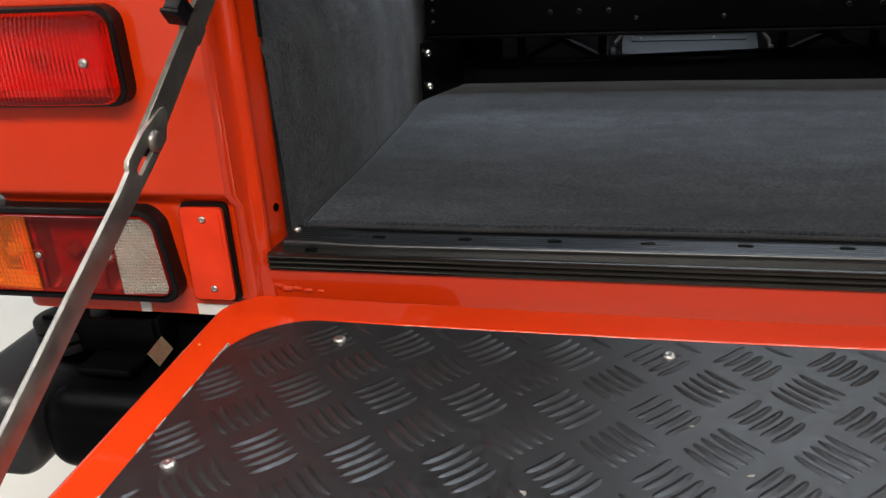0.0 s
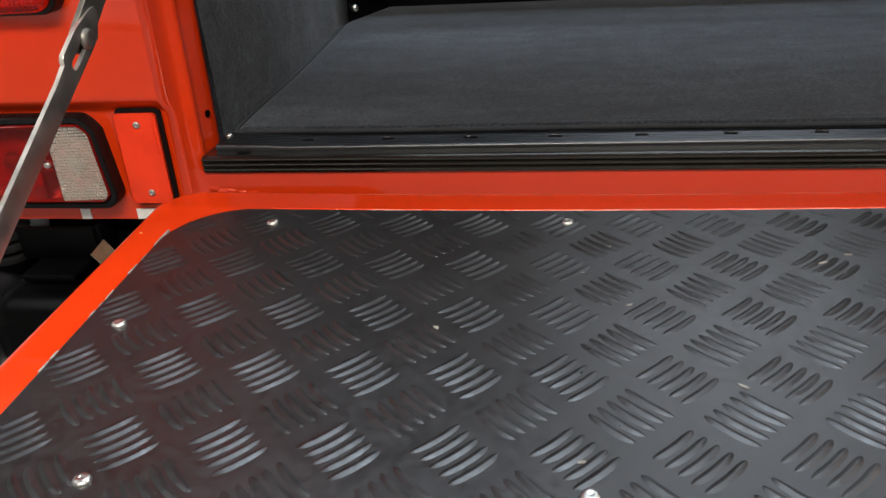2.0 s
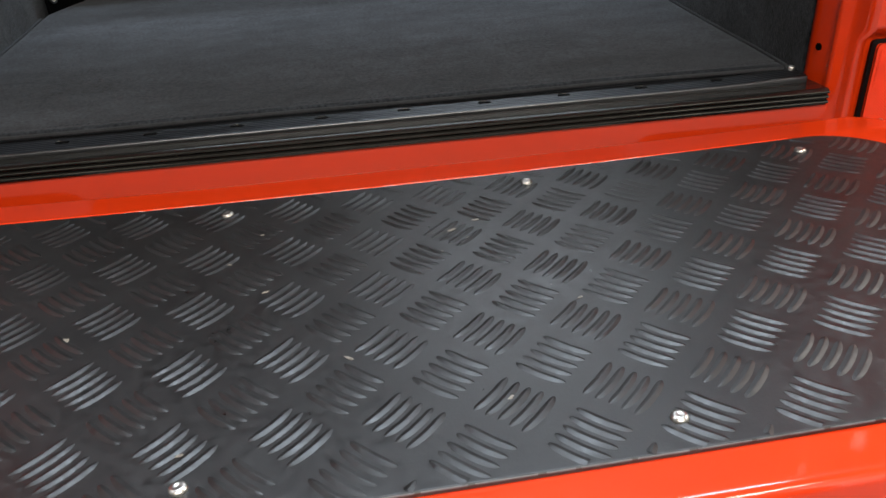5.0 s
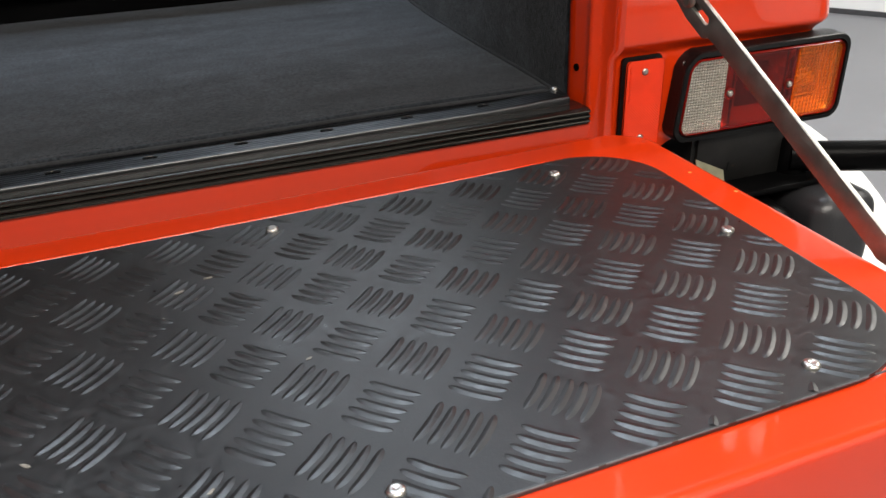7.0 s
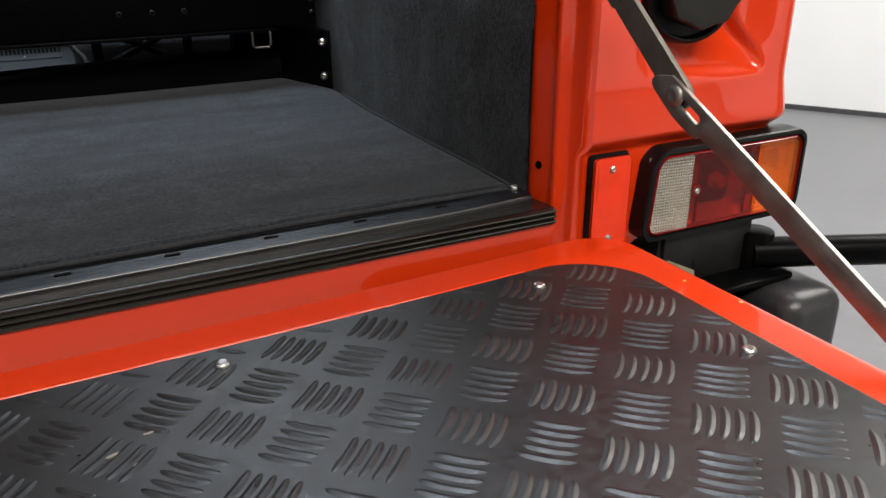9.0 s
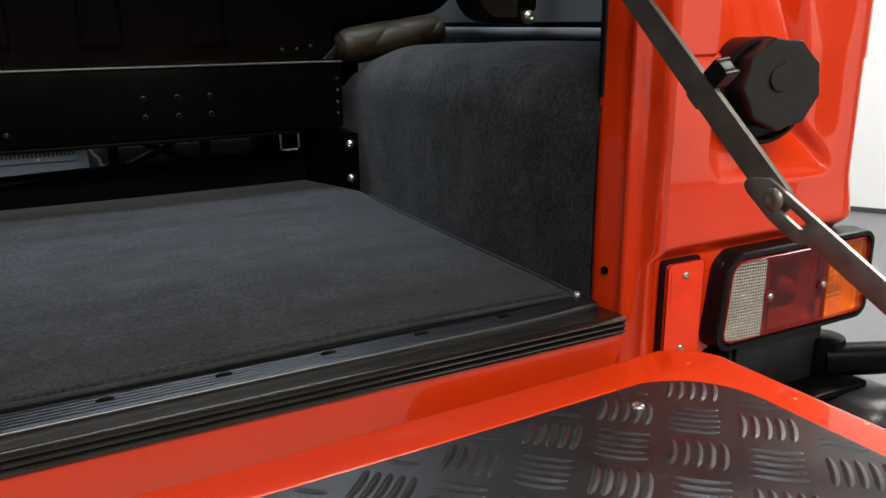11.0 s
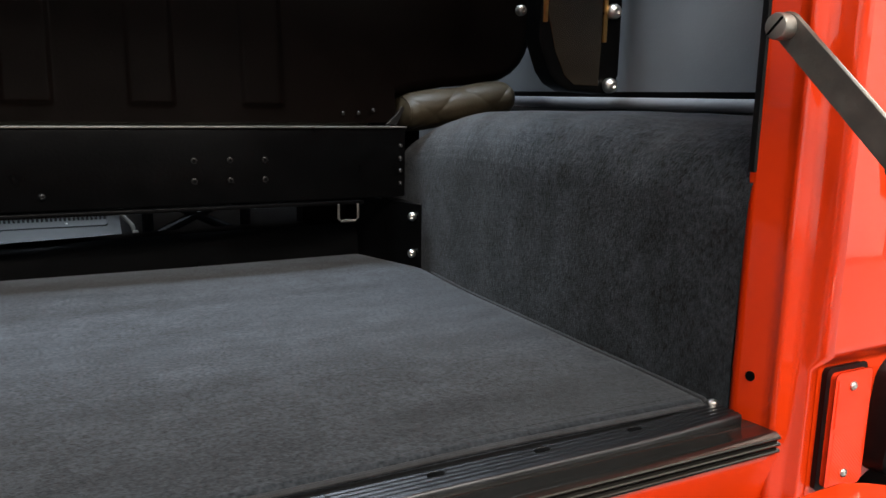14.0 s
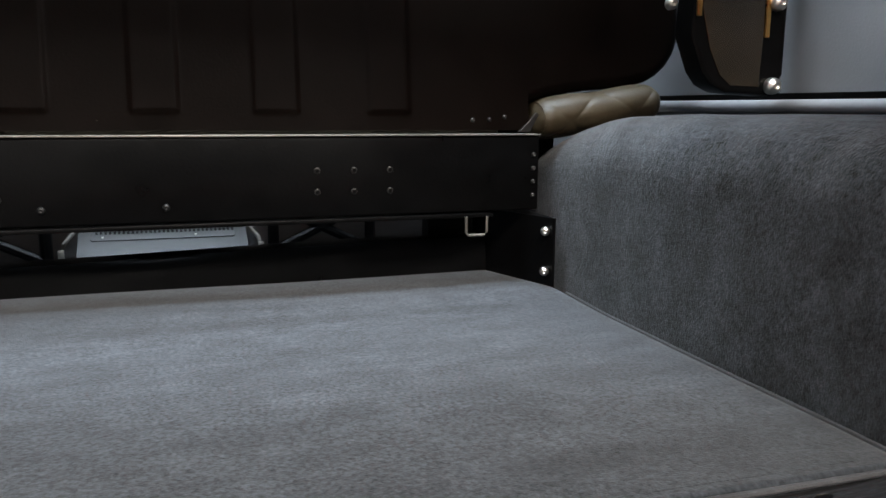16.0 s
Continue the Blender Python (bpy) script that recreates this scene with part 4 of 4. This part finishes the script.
# body sides above the wheel boxes, and the rail
for s in (1, -1):
    # Carried up unseen to 0.98 to block light from the side lamps.
    bm = bmesh.new()
    box(bm, min(s * 0.706, s * 0.700), max(s * 0.706, s * 0.700), 0.0, 2.4, -0.055, 0.98)
    part("side_lining", bm, GREY_PANEL, car, "smooth dark grey side lining")
    bm = bmesh.new()
    # Black strip painted for the shadow gap over the rail.
    box(bm, min(s * 0.6985, s * 0.701), max(s * 0.6985, s * 0.701), 0.0, 2.3, 0.224, 0.240)
    part("shadow_gap", bm, BLACK, car, "black strip standing for the shadow gap above the rail")
    bm = bmesh.new()
    sweep(bm, [(s * 0.692, 0.0 + 0.08 * i, 0.2245) for i in range(30)], 0.0080, 12)
    part("side_rail", bm, GREY_RAIL, car, "slim grey rail along the side")

# ---- load mat ----
bm = bmesh.new()


def mat_half(y):
    """Half width of the mat at y."""
    h = 0.434 - 0.0065 * smooth01(0.04, 0.25, y) + 0.0025 * smooth01(0.35, 0.48, y)
    if y > 0.49:
        h -= 0.048 * (y - 0.49) / 0.12
    return h


def mat_f(u, v):
    v = v ** 1.8
    y = 0.003 + 0.595 * v
    x = (2 * u - 1) * mat_half(y)
    e = min(u, 1 - u) * 2 * 0.434
    z = 0.0075 + 0.006 * v
    z -= 0.0045 * (1 - smooth01(0.0, 0.005, y - 0.003))
    z += 0.0014 * noise.noise(Vector((x * 3.5, y * 7, 1.3)))
    z -= 0.004 * (1 - smooth01(0.0, 0.008, e))
    y += 0.0015 * noise.noise(Vector((x * 6, 0, 4.2))) * (1 - v)
    return Vector((x, y, z))


sheet(bm, 140, 100, mat_f)
bmesh.ops.recalc_face_normals(bm, faces=bm.faces)
if sum(f.normal.z for f in bm.faces) < 0:
    bmesh.ops.reverse_faces(bm, faces=bm.faces)
r = bmesh.ops.extrude_face_region(bm, geom=bm.faces[:])
for v in [g for g in r["geom"] if isinstance(g, bmesh.types.BMVert)]:
    v.co.z -= 0.006
bmesh.ops.recalc_face_normals(bm, faces=bm.faces)
load_mat = thing("load_mat", (0, 0.3, 0), "dark grey carpet mat lying on the load floor", "carpet")
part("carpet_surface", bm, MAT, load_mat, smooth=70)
bm = bmesh.new()
sweep(bm, [mat_f(i / 80, 0.0) + Vector((0, 0.000, 0.0010)) for i in range(81)], 0.0022, 8)
part("bound_edge", bm, BINDING, load_mat, "stitched bound edge")
for u in (0.0, 1.0):
    bm = bmesh.new()
    sweep(bm, [mat_f(u, i / 60 * 0.87) + Vector((0, 0, 0.0015)) for i in range(61)], 0.0022, 8)
    part("bound_edge", bm, BINDING, load_mat, "stitched bound edge")

# row of stitches behind the front edge
bm = bmesh.new()
for i in range(170):
    p = mat_f((i + 0.5) / 170, 0.115) + Vector((0, 0, 0.0004))
    box(bm, p.x - 0.0016, p.x + 0.0016, p.y - 0.0003, p.y + 0.0003, p.z - 0.0007, p.z - 0.0002)
part("stitching", bm, MAT, load_mat, "row of dark stitches")

# step at the front of the load floor
bm = bmesh.new()


def riser_f(u, v):
    x = -0.44 + 0.88 * u
    k = min(1.0, v / 0.7)
    z = -0.004 + (0.0545 + 0.0055 * math.sin(x * 5.5 - 0.2)) * math.sin(k * math.pi / 2)
    y = 0.604 + 0.014 * k * k + 0.10 * max(0.0, v - 0.7) + 0.004 * noise.noise(Vector((x * 8, v * 2, 0)))
    return Vector((x, y, z))


sheet(bm, 60, 8, riser_f)
bmesh.ops.recalc_face_normals(bm, faces=bm.faces)
if sum(f.normal.y for f in bm.faces) > 0:
    bmesh.ops.reverse_faces(bm, faces=bm.faces)
part("floor_step", bm, BLACK, car, "plain black step in front of the mat")

# ---- seat bench with its frame ----
bench = thing("rear_bench_seat", (0, 0.6, 0.0), "black bench seat on a black steel beam, seen from behind", "seat")
BY = 0.528
bm = bmesh.new()
box(bm, -0.425, 0.420, BY, BY + 0.05, 0.100, 0.1885, 0.003)
beam = part("seat_beam", bm, BLACK, bench, "black steel cross beam with small holes")
bm = bmesh.new()
box(bm, -0.425, 0.420, BY - 0.003, BY + 0.02, 0.1887, 0.1905, 0.0005)
part("beam_flange", bm, STEEL_DARK, beam, "worn bright upper edge")
bm = bmesh.new()
box(bm, -0.425, 0.36, BY - 0.006, BY + 0.02, 0.094, 0.0985, 0.001)
part("beam_flange", bm, BLACK, beam)
for gx in (-0.20, 0.195):
    for dx in (-0.041, 0, 0.041):
        for z in (0.1515, 0.128):
            bm = bmesh.new()
            rod(bm, (gx + dx, BY + 0.002, z), (gx + dx, BY - 0.0014, z), 0.0036, n=14, bevel=0.0006)
            part("beam_rivet", bm, RIVET, beam)
            bm = bmesh.new()
            rod(bm, (gx + dx, BY, z), (gx + dx, BY - 0.0018, z), 0.0020, n=10)
            part("rivet_hole", bm, BLACK, beam)
for s in (-1, 1):
    for z in (0.166, 0.150, 0.134, 0.118):
        screw("end_rivet", (s * 0.412, BY - 0.001, z), (0, -1, 0), 0.0028, RIVET, beam)
    # foot bracket on the wheel box
    bm = bmesh.new()
    upright(bm, [(s * 0.4235, 0.490), (s * 0.384, 0.600), (s * 0.384, 0.655), (s * 0.4255, 0.655), (s * 0.4255, 0.490)], 0.004, 0.094)
    foot = part("foot_bracket", bm, BLACK, bench, "black sheet steel foot bracket")
    for z in (0.030, 0.078):
        screw("bracket_bolt", (s * 0.4165, 0.499, z), (-s * 0.5, -1, 0), 0.0056, CHROME, foot, dome=0.7)
for x, z in ((-0.121, 0.1165), (-0.0035, 0.1160)):
    screw("beam_bolt", (x, BY - 0.001, z), (0, -1, 0), 0.0040, RUBBER, beam, dome=0.5)
bm = bmesh.new()
sweep(bm, [(0.318, 0.50, 0.098), (0.318, 0.50, 0.080), (0.321, 0.50, 0.077), (0.340, 0.50, 0.077), (0.343, 0.50, 0.080), (0.343, 0.50, 0.098)], 0.0016, 8)
part("latch_hook", bm, STEEL_DARK, bench, "small bright wire latch hook")

# Mostly unseen; put in to shade the space under the beam.
bm = bmesh.new()
box(bm, -0.44, 0.44, 0.61, 0.80, 0.125, 0.215, 0.03, 4)
part("seat_cushion", bm, LEATHER, bench, "dark quilted bench cushion")

# moulded seat back with vertical flutes


def seat_y(x, z):
    y = 0.560 + (z - 0.19) * 0.12
    for c in (-0.5185, -0.3915, -0.2645, -0.1375, -0.0105, 0.1165, 0.245):
        a = 1 - smooth01(0.021, 0.027, abs(x - c))
        y -= 0.0032 * a * smooth01(0.2120, 0.2165, z)
    return y


bm = bmesh.new()


def seat_f(u, v):
    x = -0.46 + 0.88 * u
    z = 0.194 + 0.270 * v
    return Vector((x, seat_y(x, z), z))


sheet(bm, 330, 110, seat_f)
bmesh.ops.recalc_face_normals(bm, faces=bm.faces)
if sum(f.normal.y for f in bm.faces) > 0:
    bmesh.ops.reverse_faces(bm, faces=bm.faces)
shell = part("seat_back_shell", bm, BLACK_PLASTIC, bench, "black moulded seat back with upright flutes", smooth=50)
for x, z in ((0.345, 0.206), (0.366, 0.2065), (0.386, 0.210)):
    screw("shell_rivet", (x, 0.556, z), (0, -1, 0), 0.0026, RIVET, shell)
# side bolsters with a rounded lower corner, and quilted pads below
for s in (1, -1):
    bm = bmesh.new()
    out = [(0.40, 0.47), (0.40, 0.217), (0.425, 0.226), (0.45, 0.235), (0.50, 0.242), (0.545, 0.2460), (0.570, 0.2490), (0.590, 0.2545), (0.606, 0.2625), (0.620, 0.274), (0.631, 0.289), (0.638, 0.306), (0.641, 0.325), (0.641, 0.47)]
    slab(bm, [(s * a, b) for a, b in out][::1], lambda u, v, w: (u, 0.638 - w + (v - 0.19) * 0.12, v), 0.075, 0.010)
    part("side_bolster", bm, BLACK_PLASTIC, bench, "black moulded side bolster", smooth=50)
    # pad
    bm = bmesh.new()

    def pad_f(u, v):
        x = 0.425 + 0.175 * u
        a = -0.6 * math.pi + v * 1.6 * math.pi
        e = min(1.0, math.sqrt(max(0.0, 1 - (2 * u - 1) ** 14)) + 0.02)
        quilt = 0.0034 * (abs(math.sin(math.pi * (u * 2.0 + v * 1.6))) * abs(math.sin(math.pi * (u * 2.0 - v * 1.6)))) ** 0.45
        ry, rz = (0.034 + quilt) * e, (0.0235 + quilt) * e
        return Vector((s * x, 0.575 - ry * math.cos(a), 0.205 + 0.024 * u + rz * math.sin(a)))
    sheet(bm, 110, 90, pad_f)
    bmesh.ops.recalc_face_normals(bm, faces=bm.faces)
    pad = part("quilted_pad", bm, LEATHER, bench, "dark brown quilted leather cushion", smooth=60)
    bm = bmesh.new()
    sweep(bm, [pad_f(0.045, i / 40) + Vector((0, -0.0006, 0.0003)) for i in range(41)], 0.0013, 6)
    part("piping", bm, LEATHER, pad, "stitched piping")
    # Added black block that hides the pale lining between pad and beam.
    bm = bmesh.new()
    box(bm, min(s * 0.40, s * 0.475), max(s * 0.40, s * 0.475), 0.600, 0.66, 0.150, 0.250, 0.004)
    part("dark_fill", bm, BLACK, bench, "black fill block behind the pad")

bm = bmesh.new()
slab(bm, [(0.398, 0.1925), (0.413, 0.1925), (0.424, 0.2130), (0.420, 0.2160), (0.411, 0.2040)], lambda u, v, w: (u, 0.545 - w, v), 0.004, 0.0006)
part("hinge_tab", bm, RIVET, bench, "bent steel hinge tab at the end of the beam")
# folded side seat: angular black bracket with brass-coloured edges
side_seat = thing("folded_seat_bracket", (0.60, 0.42, 0.24), "glossy black angular seat bracket with bright bolts", "bracket")
bm = bmesh.new()
out = [(0.555, 0.52), (0.546, 0.300), (0.562, 0.262), (0.574, 0.248), (0.594, 0.239), (0.655, 0.236), (0.672, 0.260), (0.672, 0.52)]
slab(bm, out, lambda u, v, w: (u, 0.450 - w, v), 0.030, 0.004)
bracket = part("bracket_body", bm, BLACK, side_seat)
bm = bmesh.new()
slab(bm, [(0.5575, 0.330), (0.5700, 0.286), (0.5850, 0.258), (0.6000, 0.2465), (0.6380, 0.2460), (0.6400, 0.300), (0.6400, 0.515), (0.5575, 0.515)], lambda u, v, w: (u, 0.4205 - w, v), 0.002, 0.0008)
part("bracket_face", bm, LACQUER, bracket, "glossy brown-black inset face")
screw("hinge_nut", (0.532, 0.440, 0.334), (0, -1, 0), 0.0065, STEEL, side_seat, "steel nut", dome=0.8)
bm = bmesh.new()
box(bm, 0.6405, 0.6465, 0.4165, 0.4195, 0.300, 0.52, 0.0008)
part("edge_strip", bm, BRASS, bracket, "brass-coloured edge strip")
bm = bmesh.new()
box(bm, 0.5500, 0.5560, 0.4165, 0.4195, 0.320, 0.52, 0.0008)
part("edge_strip", bm, BRASS, bracket, "brass-coloured edge strip")
for z in (0.247, 0.338):
    screw("hinge_bolt", (0.654, 0.415, z), (0, -1, 0), 0.0095, CHROME, bracket, dome=0.7)

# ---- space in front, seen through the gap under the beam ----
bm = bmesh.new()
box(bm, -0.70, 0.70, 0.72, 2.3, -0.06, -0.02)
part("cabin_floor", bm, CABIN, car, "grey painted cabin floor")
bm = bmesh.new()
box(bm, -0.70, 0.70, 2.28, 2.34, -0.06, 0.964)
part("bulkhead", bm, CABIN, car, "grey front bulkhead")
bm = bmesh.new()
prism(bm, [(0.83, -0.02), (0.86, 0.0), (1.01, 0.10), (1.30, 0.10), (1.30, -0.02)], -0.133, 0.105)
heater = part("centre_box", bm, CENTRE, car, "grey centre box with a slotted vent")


def on_box(x, z, h=0.0):
    """A point h above the leaning face of the centre box."""
    return Vector((x, 0.86 + 1.5 * z - 0.555 * h, z + 0.832 * h))


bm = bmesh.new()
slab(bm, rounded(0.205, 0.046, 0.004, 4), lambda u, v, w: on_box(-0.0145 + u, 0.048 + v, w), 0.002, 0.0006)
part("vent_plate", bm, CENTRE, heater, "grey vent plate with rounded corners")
for i in range(32):
    bm = bmesh.new()
    x = -0.110 + i * 0.0062
    slab(bm, [(x, 0.0320), (x + 0.0036, 0.0320), (x + 0.0036, 0.0385), (x, 0.0385)], lambda u, v, w: on_box(u, v, 0.0021 + w), 0.0004)
    part("vent_slot", bm, BLACK, heater)
for x in (-0.10, 0.03):
    screw("vent_screw", on_box(x, 0.0285, 0.002), (0, -0.555, 0.832), 0.0018, STEEL, heater)
for s in (1, -1):
    # Black plate over the outer end of the gap.
    bm = bmesh.new()
    box(bm, min(s * 0.335, s * 0.445), max(s * 0.335, s * 0.445), 0.70, 0.73, -0.02, 0.13)
    part("black_plate", bm, BLACK, car, "plain black plate under the seat")
seat_frame = thing("front_seat_frame", (0.25, 0.85, -0.02), "black tubular front seat frame with crossed braces", "seat frame")
for c in (0.215, -0.243):
    for a, b, r in (((c - 0.074, -0.02), (c - 0.074, 0.14), 0.0085), ((c + 0.074, -0.02), (c + 0.074, 0.14), 0.0085),
                    ((c - 0.070, 0.008), (c + 0.075, 0.078), 0.0075), ((c + 0.070, 0.006), (c - 0.075, 0.078), 0.0075)):
        bm = bmesh.new()
        rod(bm, (a[0], 0.86, a[1]), (b[0], 0.86, b[1]), r, n=10)
        part("brace", bm, BLACK, seat_frame)
    k = 1 if c > 0 else -1
    x0 = 0.122 if c > 0 else -0.150
    bm = bmesh.new()
    sweep(bm, [(x0 - k * 0.026, 0.868, 0.060), (x0 - k * 0.016, 0.864, 0.044), (x0 - k * 0.004, 0.860, 0.030), (x0, 0.858, 0.012)], 0.0032, 10)
    part("seat_latch", bm, STEEL, seat_frame, "bright metal latch lever")
    bm = bmesh.new()
    box(bm, x0 - 0.004, x0 + 0.004, 0.850, 0.858, 0.006, 0.022, 0.001)
    part("latch_end", bm, CHROME, seat_frame, "square bright latch end")
# Unseen blocks, added to shade the cabin floor and centre box.
for x0, x1 in ((0.12, 0.56), (-0.56, -0.148)):
    bm = bmesh.new()
    box(bm, x0, x1, 0.84, 1.32, 0.14, 0.26, 0.03, 4)
    part("cushion", bm, LEATHER, seat_frame, "unseen dark cushion block that shades the cabin floor")
bm = bmesh.new()
box(bm, -0.133, 0.105, 0.885, 1.34, 0.16, 0.24, 0.02, 4)
part("shade_pad", bm, LEATHER, heater, "unseen dark pad that shades the centre box")
bm = bmesh.new()
box(bm, -0.10, 0.07, 1.03, 1.28, 0.09, 0.165, 0.005)
part("pad_stand", bm, BLACK, heater)
bm = bmesh.new()
box(bm, 0.327, 0.350, 0.850, 0.866, 0.004, 0.020, 0.005, 3)
part("release_button", bm, RED_RUBBER, seat_frame, "small red release button")
